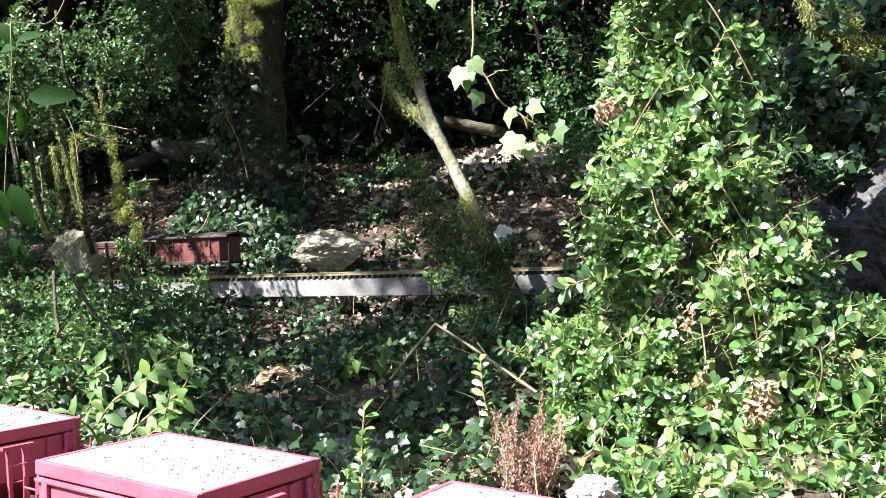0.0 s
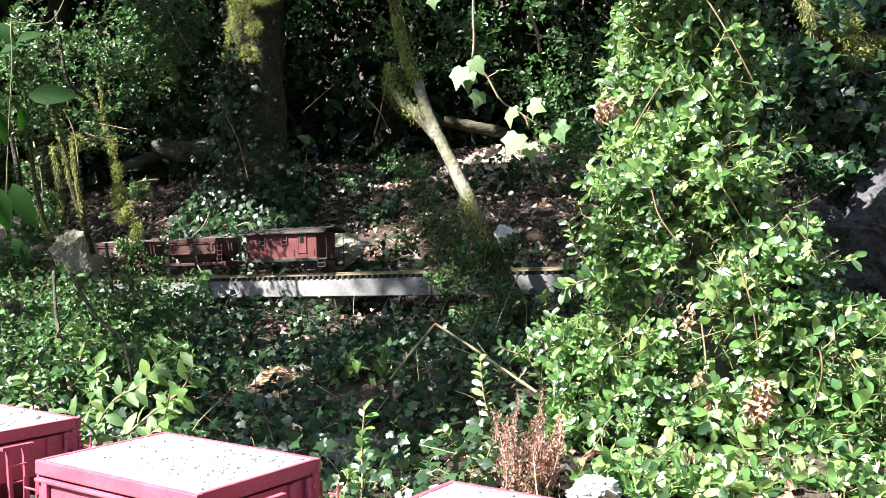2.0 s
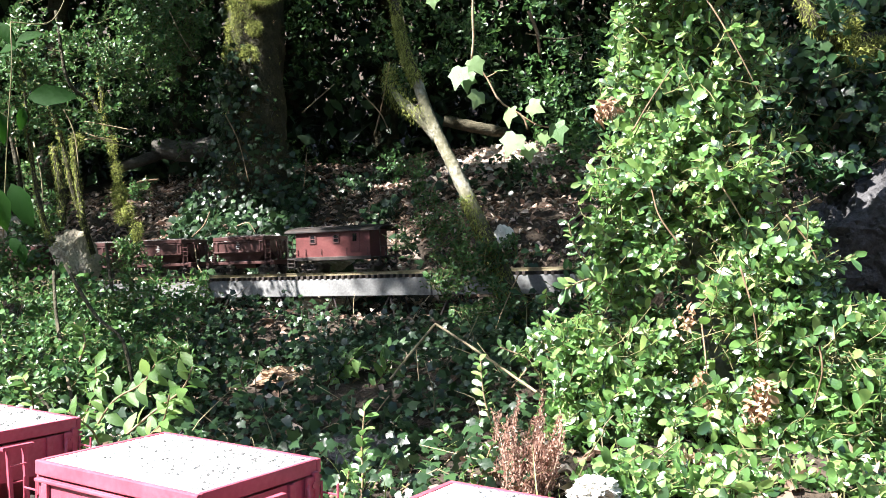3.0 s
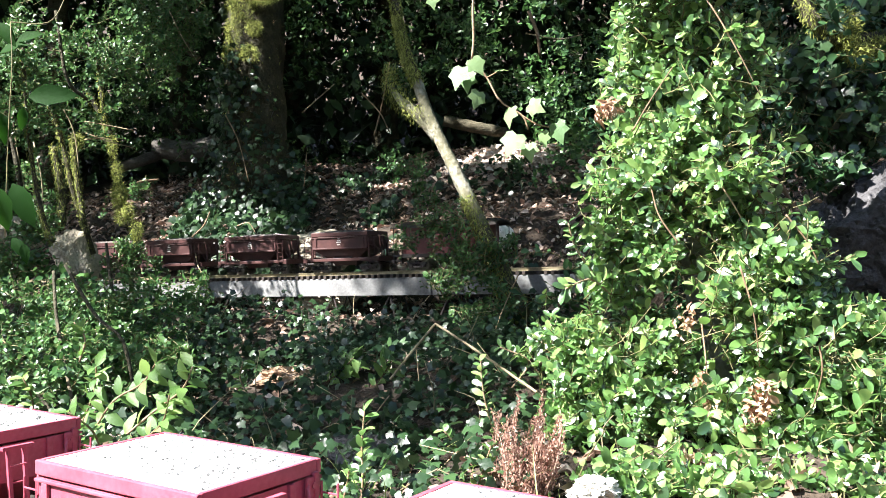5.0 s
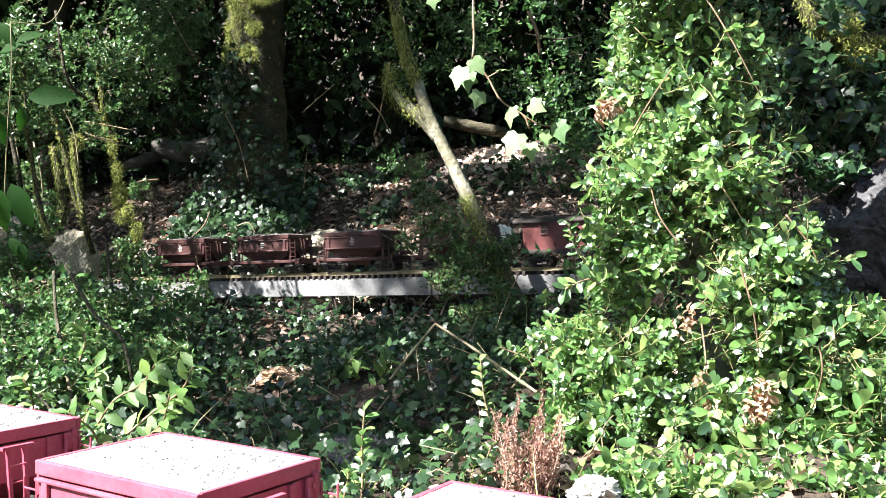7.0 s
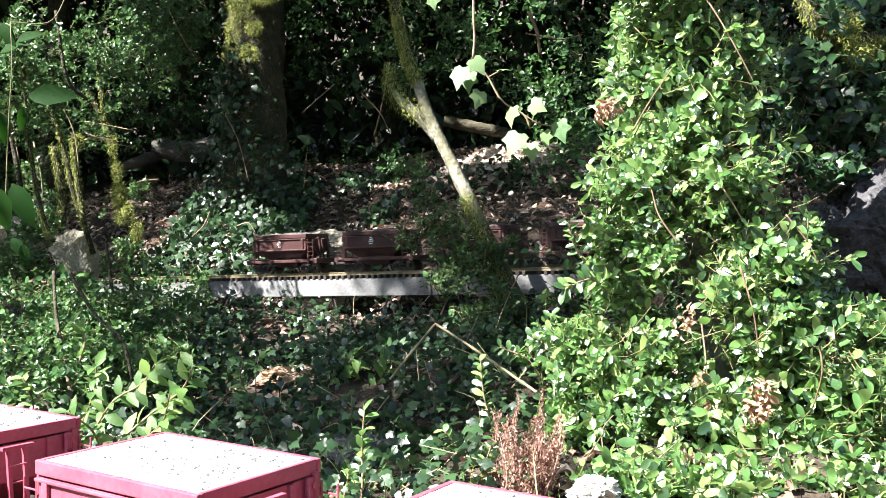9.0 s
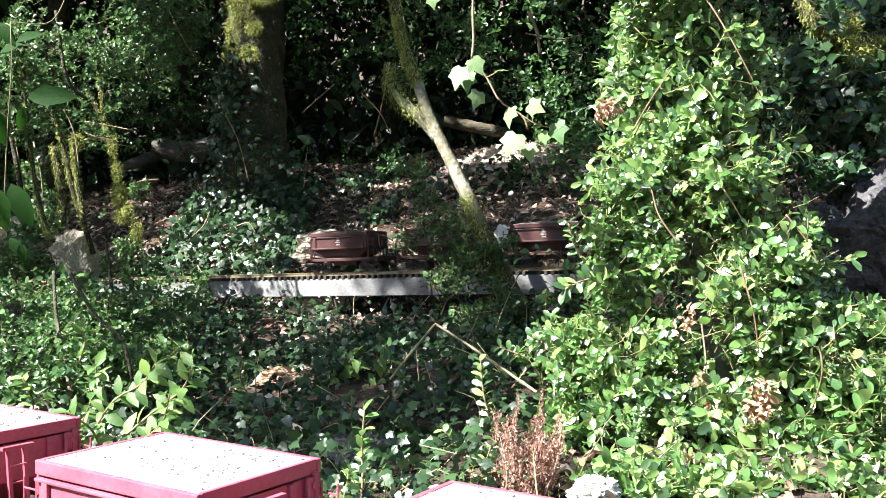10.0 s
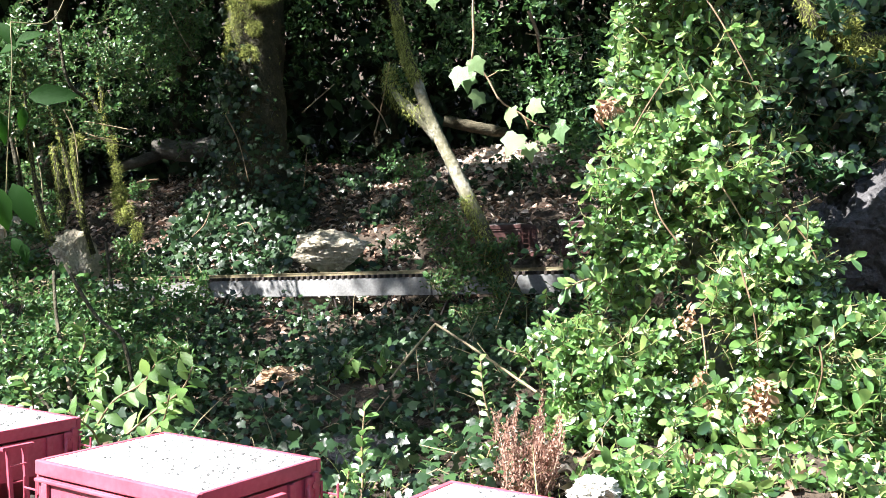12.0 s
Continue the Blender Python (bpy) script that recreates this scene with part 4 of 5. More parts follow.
def left_thicket():
    rng = np.random.default_rng(31)
    ob = empty("left_thicket", (0, 0, 0), "thin mossy stems with fine sunlit leaves", "shrub")
    for pts, r in THIN:
        v, f = tube([(*p, r * (0.7 + 0.3 * i / len(pts))) for i, p in enumerate(pts)], 16, 7, 0.12, int(r * 9000))
        raw("stem", v, f, M_BARK, ob)
    for k, pts in enumerate(([(-0.852, 2.150, 0.762), (-0.798, 2.150, 0.742), (-0.748, 2.180, 0.729)], [(-0.928, 2.050, 0.731), (-0.908, 2.050, 0.628), (-0.915, 2.050, 0.500)], [(-0.955, 2.000, 0.800), (-0.936, 2.000, 0.675), (-0.914, 2.020, 0.538)], [(-0.898, 2.100, 0.841), (-0.858, 2.100, 0.762), (-0.845, 2.100, 0.671)], [(-0.974, 2.000, 0.962), (-0.924, 2.000, 0.875), (-0.889, 2.050, 0.807)], [(-0.786, 2.600, 1.166), (-0.746, 2.600, 1.085), (-0.705, 2.600, 1.020)], [(-0.863, 2.250, 0.852), (-0.886, 2.200, 0.864), (-0.913, 2.200, 0.871)])):
        raw("dead_twig", *tube([(*p, 0.0017 - 0.0004 * i) for i, p in enumerate(pts)], 10, 5, 0.15, k), M_STRAW, ob)
    t = [moss_tufts(rng, [(*p, r) for p in pts], 1500, 0.5, 0.0065) for pts, r in THIN[:6]]
    t.append(moss_cushion(rng, [((-0.811, 2.250, 0.620), (0.012, 0.014, 0.04)), ((-0.797, 2.240, 0.563), (0.016, 0.016, 0.02)), ((-0.886, 2.200, 0.748), (0.012, 0.012, 0.02)), ((-0.829, 2.270, 0.741), (0.012, 0.012, 0.03)), ((-0.815, 2.260, 0.677), (0.013, 0.012, 0.03)), ((-0.799, 2.250, 0.619), (0.016, 0.014, 0.03)), ((-0.777, 2.240, 0.577), (0.016, 0.014, 0.025)), ((-0.754, 2.230, 0.531), (0.014, 0.014, 0.025))], 5200, 0.008))
    tagged(raw("moss", *join(t), M_MOSS, ob, "yellow-green moss"), kind="stuff")
    blobs = [((-0.905, 2.000, 0.963), (0.13, 0.2, 0.16)), ((-0.831, 2.200, 1.009), (0.17, 0.2, 0.12)), ((-0.839, 2.300, 0.931), (0.12, 0.15, 0.09)), ((-0.927, 2.200, 0.830), (0.15, 0.2, 0.1)), ((-0.977, 2.100, 0.697), (0.05, 0.1, 0.08)),
             ((-0.911, 2.300, 0.773), (0.07, 0.06, 0.03)), ((-0.875, 2.300, 0.622), (0.05, 0.05, 0.03)), ((-0.907, 1.900, 0.833), (0.1, 0.15, 0.15)), ((-0.817, 2.700, 1.175), (0.16, 0.2, 0.1)), ((-0.852, 2.600, 1.052), (0.14, 0.2, 0.12)), ((-0.905, 2.000, 0.537), (0.06, 0.06, 0.04)), ((-0.892, 2.150, 0.742), (0.06, 0.06, 0.05)), ((-0.832, 2.150, 0.634), (0.04, 0.05, 0.05)), ((-0.924, 2.100, 0.566), (0.06, 0.05, 0.06)), ((-0.940, 2.050, 0.667), (0.05, 0.06, 0.07)), ((-0.751, 2.250, 0.641), (0.03, 0.04, 0.03)), ((-0.769, 2.200, 0.500), (0.05, 0.05, 0.03)), ((-0.789, 2.300, 0.478), (0.05, 0.04, 0.045)), ((-0.814, 2.250, 0.444), (0.05, 0.04, 0.03)), ((-0.732, 2.300, 0.450), (0.025, 0.03, 0.03))]
    tw, arr = sprays(rng, blobs, 1850, 0.055, 0.0115, 8, FINE_BLADE, sunny=True, face=(-0.2, -0.3, 0.4), unrest=0.45)
    tagged(raw("twig", *tw, M_SHOOT, ob), kind="stuff")
    tagged(raw("foliage", *leaves(BOX_BLADE, *arr), M_FINE, ob, "fine sunlit leaves"), kind="stuff")


left_thicket()


def wood_behind():
    """Trunks and dark undergrowth up the bank."""
    rng = np.random.default_rng(41)
    for k, (px, d, r, lean) in enumerate(((-1.75, 4.0, 0.05, 0.1), (-1.3, 4.6, 0.07, -0.1), (-0.3, 4.6, 0.06, 0.05), (-0.02, 5.2, 0.09, 0.0), (0.45, 4.7, 0.05, 0.2), (0.95, 4.4, 0.06, -0.1), (1.5, 4.9, 0.08, 0.1), (-2.4, 5.0, 0.09, 0.0), (2.2, 4.2, 0.07, 0.0), (-0.95, 5.6, 0.08, 0.1))):
        z = float(ground_z(np.array(px), np.array(d))) - 0.05
        tree("woodland_tree", "dark woodland tree with dense shaded crown", [[(px, d, z, r * 1.4), (px + lean * 0.2, d, z + 0.4, r), (px + lean, d, z + 1.6, r * 0.8), (px + lean * 2, d, z + 3.0, r * 0.4)]], M_BARK, None,
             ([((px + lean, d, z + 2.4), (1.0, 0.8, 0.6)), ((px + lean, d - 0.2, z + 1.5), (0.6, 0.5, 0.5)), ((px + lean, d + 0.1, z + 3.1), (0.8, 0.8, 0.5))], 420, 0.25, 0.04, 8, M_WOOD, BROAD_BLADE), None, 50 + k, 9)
    under = empty("undergrowth", (0, 0, 0), "dark shaded box undergrowth on the bank", "shrub", kind="stuff")
    blobs = [((-0.380, 3.300, 1.263), (0.35, 0.3, 0.22)), ((-0.043, 2.900, 1.171), (0.22, 0.25, 0.2)), ((0.196, 2.700, 1.158), (0.25, 0.25, 0.16)), ((0.351, 2.600, 1.004), (0.2, 0.2, 0.2)), ((0.297, 2.700, 0.939), (0.15, 0.2, 0.13)),
             ((0.353, 2.500, 0.781), (0.1, 0.15, 0.12)), ((-1.149, 3.800, 1.165), (0.3, 0.3, 0.3)), ((-1.269, 3.600, 0.973), (0.2, 0.2, 0.15)), ((-0.546, 3.900, 0.866), (0.25, 0.2, 0.12)), ((-0.178, 3.400, 0.797), (0.15, 0.2, 0.1)), ((0.686, 3.000, 1.025), (0.4, 0.3, 0.35)), ((1.026, 2.900, 0.917), (0.4, 0.3, 0.4)), ((0.514, 2.600, 0.581), (0.3, 0.2, 0.15)), ((-1.715, 3.500, 1.003), (0.4, 0.3, 0.5)), ((0.265, 2.900, 0.754), (0.1, 0.1, 0.08)), ((-0.345, 3.000, 1.344), (0.4, 0.3, 0.15)), ((0.072, 3.200, 1.160), (0.2, 0.2, 0.2))]
    tw, arr = sprays(rng, blobs, 1500, 0.1, 0.017, 8, BOX_BLADE)
    open_sky = sun_shafts(rng, arr[0], 0.14)
    arr = [a[open_sky] for a in arr]
    raw("foliage", *leaves(BOX_BLADE, *arr), M_FINE, under)
    n = 230000
    p = rng.uniform((-6, 3.9, 0.8), (6, 7.5, 5.2), (n, 3))
    # foliage out of view at both sides, added to darken the bank
    side = rng.uniform((0, 1.6, 0.3), (1.6, 5.0, 3.2), (12000, 3))
    half = len(side) // 2
    side[:half, 0] = -2.3 - side[:half, 0] - 0.25 * np.maximum(side[:half, 1] - 2.5, 0)
    side[half:, 0] = 1.9 + side[half:, 0]
    p = np.vstack([p, side])
    n = len(p)
    open_sky = sun_shafts(rng, p)
    p = p[open_sky]
    n = len(p)
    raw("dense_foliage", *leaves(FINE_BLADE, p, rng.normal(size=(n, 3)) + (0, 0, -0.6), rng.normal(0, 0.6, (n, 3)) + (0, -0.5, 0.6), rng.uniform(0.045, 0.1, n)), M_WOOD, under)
    # unseen foliage added round the clearing and behind the camera, against low sky light
    n = 16000
    back = rng.uniform((-9, -7.5, 0.2), (9, -4.6, 4.2), (n, 3))
    left = rng.uniform((-9, -5, 0.2), (-5.4, 1.5, 3.8), (n // 2, 3))
    right = rng.uniform((3.4, -5, 0.2), (7, 4, 4.2), (n // 2, 3))
    p = np.vstack([back, left, right])
    n = len(p)
    round_it = empty("clearing_edge", (0, 0, 0), "unseen foliage screen added to block low sky light", "woodland", kind="stuff")
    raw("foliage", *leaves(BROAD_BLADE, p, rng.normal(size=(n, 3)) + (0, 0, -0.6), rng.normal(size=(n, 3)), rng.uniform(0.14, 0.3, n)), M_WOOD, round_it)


wood_behind()


# ---- the box shrub in the sun ----
def box_shrub():
    rng = np.random.default_rng(61)
    ob = empty("box_shrub", (0, 0, 0), "tall sunlit box shrub with glossy green leaves", "shrub")
    lit = [((0.330, 1.300, 0.817), (0.106, 0.14, 0.081)), ((0.309, 1.280, 0.724), (0.096, 0.13, 0.064)), ((0.298, 1.270, 0.651), (0.071, 0.12, 0.056)), ((0.280, 1.260, 0.579), (0.087, 0.13, 0.055)),
           ((0.376, 1.230, 0.726), (0.09, 0.13, 0.09)), ((0.364, 1.200, 0.598), (0.106, 0.13, 0.089)), ((0.288, 1.260, 0.492), (0.055, 0.12, 0.055)), ((0.410, 1.180, 0.500), (0.089, 0.13, 0.073)),
           ((0.229, 1.240, 0.438), (0.046, 0.08, 0.023)), ((0.263, 1.250, 0.367), (0.109, 0.14, 0.047)), ((0.203, 1.220, 0.309), (0.084, 0.12, 0.053)), ((0.270, 1.180, 0.271), (0.112, 0.14, 0.075)),
           ((0.367, 1.160, 0.261), (0.128, 0.13, 0.090)), ((0.435, 1.130, 0.380), (0.094, 0.13, 0.086)), ((0.479, 1.150, 0.277), (0.112, 0.13, 0.098)), ((0.529, 1.120, 0.353), (0.041, 0.08, 0.055)),
           ((0.510, 1.080, 0.230), (0.089, 0.1, 0.055)), ((0.242, 1.120, 0.199), (0.083, 0.1, 0.034)),
           # three lobes near z 0.9 stand above view, added to shade the right side
           ((0.235, 1.270, 0.508), (0.041, 0.08, 0.049)), ((0.162, 1.200, 0.230), (0.052, 0.08, 0.045)), ((0.447, 1.160, 0.457), (0.073, 0.1, 0.073)), ((0.417, 1.100, 0.232), (0.124, 0.1, 0.055)), ((0.173, 1.280, 0.364), (0.064, 0.08, 0.040)), ((0.224, 0.980, 0.224), (0.081, 0.08, 0.031)), ((0.340, 0.960, 0.230), (0.094, 0.08, 0.034)), ((0.442, 0.960, 0.236), (0.069, 0.08, 0.034)), ((0.282, 1.200, 0.882), (0.08, 0.1, 0.06)), ((0.342, 1.200, 0.916), (0.09, 0.1, 0.06)), ((0.400, 1.150, 0.902), (0.09, 0.08, 0.05)), ((0.470, 1.050, 0.362), (0.06, 0.06, 0.05)), ((0.490, 1.030, 0.313), (0.05, 0.06, 0.05)), ((0.507, 1.080, 0.405), (0.03, 0.05, 0.03)), ((0.229, 1.000, 0.236), (0.09, 0.08, 0.03)), ((0.323, 1.000, 0.236), (0.09, 0.08, 0.03)), ((0.416, 1.000, 0.237), (0.09, 0.08, 0.035)), ((0.537, 1.200, 0.402), (0.045, 0.08, 0.037)), ((0.457, 1.050, 0.257), (0.079, 0.1, 0.046)), ((0.389, 1.120, 0.430), (0.085, 0.1, 0.077))]
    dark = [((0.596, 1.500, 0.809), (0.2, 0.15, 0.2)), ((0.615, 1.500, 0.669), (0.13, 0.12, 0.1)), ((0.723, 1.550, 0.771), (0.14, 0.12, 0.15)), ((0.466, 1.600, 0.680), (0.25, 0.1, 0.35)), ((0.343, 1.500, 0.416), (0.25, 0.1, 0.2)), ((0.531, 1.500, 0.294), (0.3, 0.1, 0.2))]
    # woody stems
    stems = [[(0.410, 1.350, 0.171), (0.443, 1.400, 0.316), (0.408, 1.400, 0.509), (0.385, 1.380, 0.698), (0.334, 1.350, 0.880)], [(0.461, 1.350, 0.154), (0.531, 1.380, 0.388), (0.464, 1.360, 0.611), (0.411, 1.300, 0.801), (0.370, 1.300, 0.898)],
             [(0.582, 1.300, 0.183), (0.574, 1.320, 0.360), (0.501, 1.300, 0.557), (0.411, 1.300, 0.662)], [(0.447, 1.200, 0.537), (0.492, 1.200, 0.500), (0.546, 1.220, 0.477)], [(0.244, 1.200, 0.178), (0.222, 1.200, 0.297), (0.180, 1.220, 0.355)],
             [(0.321, 1.140, 0.821), (0.343, 1.130, 0.782), (0.371, 1.130, 0.733), (0.400, 1.140, 0.685)], [(0.291, 1.120, 0.500), (0.267, 1.120, 0.535), (0.258, 1.130, 0.578)], [(0.324, 1.100, 0.589), (0.348, 1.100, 0.555), (0.379, 1.110, 0.507)], [(0.348, 1.060, 0.473), (0.365, 1.060, 0.414), (0.375, 1.070, 0.353)], [(0.325, 1.140, 0.407), (0.326, 1.120, 0.353), (0.330, 1.120, 0.290)], [(0.417, 1.100, 0.534), (0.444, 1.100, 0.500), (0.461, 1.100, 0.466)], [(0.425, 1.020, 0.385), (0.428, 1.020, 0.353), (0.422, 1.030, 0.313)], [(0.244, 1.160, 0.645), (0.265, 1.160, 0.681), (0.297, 1.170, 0.727)]]
    for k, pts in enumerate(stems):
        raw("stem", *tube([(*p, 0.005 * (1 - 0.7 * i / len(pts)) * (1 if k < 3 else 0.27)) for i, p in enumerate(pts)], 22, 7, 0.1, 70 + k), M_TWIG, ob)
    tw, arr = sprays(rng, lit, 3950, 0.06, 0.0185, 6, OVAL_BLADE, face=(-0.2, -0.35, 0.4), unrest=0.5)
    # gaps in which the grey trunk and the shaded inside show
    for at, r in (((0.338, 1.200, 0.485), (0.032, 0.3, 0.045)), ((0.362, 1.180, 0.382), (0.026, 0.3, 0.045)), ((0.323, 1.200, 0.395), (0.02, 0.3, 0.04)), ((0.421, 1.200, 0.522), (0.03, 0.3, 0.03)), ((0.427, 1.250, 0.680), (0.03, 0.3, 0.05)), ((0.309, 1.250, 0.562), (0.025, 0.3, 0.035)), ((0.277, 1.280, 0.684), (0.025, 0.3, 0.03)), ((0.457, 1.150, 0.378), (0.03, 0.3, 0.03)), ((0.241, 1.220, 0.370), (0.025, 0.3, 0.03)), ((0.454, 1.200, 0.575), (0.035, 0.3, 0.04)), ((0.364, 1.250, 0.617), (0.02, 0.3, 0.03))):
        q = (arr[0] - np.array(at)) / np.array(r)
        keep = ((q ** 2).sum(1) > 1) | (rng.uniform(size=len(q)) < 0.3)
        arr = [a[keep] for a in arr]
    tagged(raw("twig", *tw, M_SHOOT, ob), kind="stuff")
    order = np.argsort(arr[0][:, 1])
    front, rest = order[:300], order[300:]
    single_leaves("leaf", shared_leaf("box_leaf", OVAL_BLADE, M_BOX), arr, front, ob)
    tagged(raw("foliage", *leaves(OVAL_BLADE, *[a[rest] for a in arr]), M_BOX, ob, "dense glossy green leaves"), kind="stuff")
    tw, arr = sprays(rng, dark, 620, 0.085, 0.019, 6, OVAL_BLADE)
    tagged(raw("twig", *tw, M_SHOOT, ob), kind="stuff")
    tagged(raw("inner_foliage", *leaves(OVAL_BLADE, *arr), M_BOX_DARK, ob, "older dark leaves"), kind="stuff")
    # withered sprigs among the green
    blobs = [((0.372, 1.060, 0.308), (0.016, 0.012, 0.04)), ((0.312, 1.160, 0.399), (0.014, 0.01, 0.03)), ((0.280, 1.040, 0.246), (0.03, 0.01, 0.014)), ((0.326, 1.120, 0.318), (0.012, 0.01, 0.025)), ((0.215, 1.180, 0.677), (0.012, 0.01, 0.012))]
    tw, arr = sprays(rng, blobs, 64, 0.03, 0.0125, 4, DRY_BLADE)
    tagged(raw("withered_leaves", *leaves(DRY_BLADE, *arr), M_BROWN, ob, "withered tan leaves"), kind="stuff")


box_shrub()


def sprig(name, label, pts, n_pairs, leaf, mat, shape, seed, category="plant", r=0.0016, droop=0.0):
    """One upright shoot with leaves in pairs, each leaf a part."""
    rng = np.random.default_rng(seed)
    ob = empty(name, (0, 0, 0), label, category)
    raw("stem", *tube([(*p, r * (1 - 0.5 * i / len(pts))) for i, p in enumerate(pts)], 16, 6, 0.1, seed), M_TWIG, ob)
    p = smooth_path([(*q, 1) for q in pts], n_pairs + 2)[:, :3]
    P, A, N, S = [], [], [], []
    for i in range(1, n_pairs + 2):
        w = unit(p[i] - p[i - 1])
        cr = unit(np.cross(w, (math.sin(i * 1.6), math.cos(i * 1.6), 0.2)))
        for s in (1, -1):
            P.append(p[i])
            A.append(w * 0.75 + cr * s + rng.normal(0, 0.2, 3) + np.array((0, 0, -droop)))
            N.append(np.array((-0.25, -0.5, 0.9)) + rng.normal(0, 0.3, 3))
            S.append(leaf * rng.uniform(0.7, 1.15))
    single_leaves("leaf", shared_leaf("leaf", shape, mat), [np.array(a) for a in (P, A, N, S)], range(len(P)), ob)
    return ob


SHOOTS = [([(-0.090, 1.000, 0.206), (-0.089, 1.000, 0.244), (-0.090, 1.000, 0.275), (-0.087, 1.000, 0.314)], 10, 0.0165), ([(-0.105, 0.980, 0.209), (-0.107, 0.980, 0.224), (-0.102, 0.980, 0.252)], 6, 0.015), ([(0.072, 1.200, 0.222), (0.061, 1.200, 0.268), (0.053, 1.200, 0.305), (0.050, 1.200, 0.343)], 10, 0.017),
          ([(0.040, 1.150, 0.205), (0.022, 1.150, 0.234), (0.001, 1.150, 0.261)], 7, 0.015), ([(0.143, 1.300, 0.281), (0.163, 1.300, 0.329), (0.155, 1.300, 0.394)], 9, 0.019), ([(0.098, 1.300, 0.289), (0.123, 1.300, 0.329), (0.082, 1.300, 0.350)], 7, 0.016),
          ([(0.207, 1.200, 0.448), (0.177, 1.200, 0.492), (0.166, 1.200, 0.526)], 7, 0.015), ([(0.222, 1.200, 0.432), (0.192, 1.180, 0.452), (0.157, 1.160, 0.441)], 6, 0.022), ([(0.037, 1.050, 0.205), (0.043, 1.050, 0.224), (0.056, 1.050, 0.264)], 6, 0.014)]
for k, (pts, n, s) in enumerate(SHOOTS):
    sprig("box_shoot", "bright young box shoot with paired green leaves", pts, n + 6, s * 0.95, M_BOX, OVAL_BLADE, 80 + k)

BROAD = [([(-0.448, 1.150, 0.256), (-0.412, 1.130, 0.302), (-0.367, 1.100, 0.328), (-0.344, 1.080, 0.355)], 6, 0.034), ([(-0.402, 1.100, 0.252), (-0.344, 1.070, 0.299), (-0.304, 1.050, 0.329), (-0.291, 1.050, 0.356)], 6, 0.034), ([(-0.483, 1.200, 0.253), (-0.457, 1.180, 0.301), (-0.441, 1.150, 0.342)], 5, 0.032), ([(-0.357, 1.050, 0.264), (-0.324, 1.040, 0.292), (-0.312, 1.030, 0.326)], 5, 0.034),
         ([(-0.543, 1.200, 0.268), (-0.547, 1.200, 0.297), (-0.558, 1.200, 0.320)], 4, 0.026), ([(-0.415, 1.100, 0.246), (-0.421, 1.080, 0.277), (-0.440, 1.060, 0.301)], 4, 0.03), ([(-0.224, 1.600, 0.240), (-0.182, 1.580, 0.273), (-0.155, 1.560, 0.300)], 5, 0.042), ([(-0.130, 1.550, 0.238), (-0.106, 1.550, 0.268), (-0.089, 1.550, 0.297)], 4, 0.045), ([(-0.523, 1.300, 0.329), (-0.515, 1.300, 0.362), (-0.531, 1.300, 0.386)], 4, 0.028), ([(-0.323, 1.500, 0.247), (-0.337, 1.500, 0.275), (-0.332, 1.500, 0.303)], 4, 0.026)]
for k, (pts, n, s) in enumerate(BROAD):
    sprig("broadleaf_seedling", "sunlit broad-leaved seedling with soft green leaves", pts, n + 3, s * 0.82, M_BROAD, BROAD_BLADE, 100 + k, droop=0.25)


# ---- shaded shrubs left of the trestle ----
def low_thicket():
    rng = np.random.default_rng(121)
    ob = empty("low_thicket", (0, 0, 0), "low dark-leaved shrub with sunlit flecks", "shrub")
    blobs = [((-0.769, 1.700, 0.383), (0.12, 0.15, 0.08)), ((-0.674, 1.700, 0.362), (0.14, 0.15, 0.09)), ((-0.595, 1.750, 0.347), (0.12, 0.12, 0.09)), ((-0.536, 1.850, 0.396), (0.06, 0.06, 0.03)), ((-0.660, 1.500, 0.303), (0.14, 0.12, 0.09)), ((-0.566, 1.500, 0.294), (0.13, 0.12, 0.08)), ((-0.859, 1.800, 0.466), (0.08, 0.08, 0.06)), ((-0.756, 1.850, 0.413), (0.07, 0.06, 0.04)), ((-0.634, 1.900, 0.417), (0.07, 0.06, 0.03)), ((-0.529, 1.950, 0.427), (0.035, 0.04, 0.02)), ((-0.660, 1.400, 0.264), (0.1, 0.1, 0.05)), ((-0.514, 1.600, 0.290), (0.08, 0.1, 0.06))]
    tw, arr = sprays(rng, blobs, 950, 0.06, 0.0135, 6, BOX_BLADE)
    tagged(raw("twig", *tw, M_SHOOT, ob), kind="stuff")
    tagged(raw("foliage", *leaves(BOX_BLADE, *arr), M_FINE, ob, "dark green leaves"), kind="stuff")
    for k, pts in enumerate(([(-0.689, 1.600, 0.450), (-0.663, 1.550, 0.374), (-0.606, 1.450, 0.301), (-0.570, 1.400, 0.233)], [(-0.627, 1.500, 0.463), (-0.556, 1.450, 0.382), (-0.505, 1.420, 0.349), (-0.480, 1.400, 0.281)], [(-0.588, 1.300, 0.289), (-0.572, 1.300, 0.268), (-0.539, 1.280, 0.236)])):
        raw("stem", *tube([(*p, 0.003) for p in pts], 14, 6, 0.12, 130 + k), M_BARK, ob)


low_thicket()


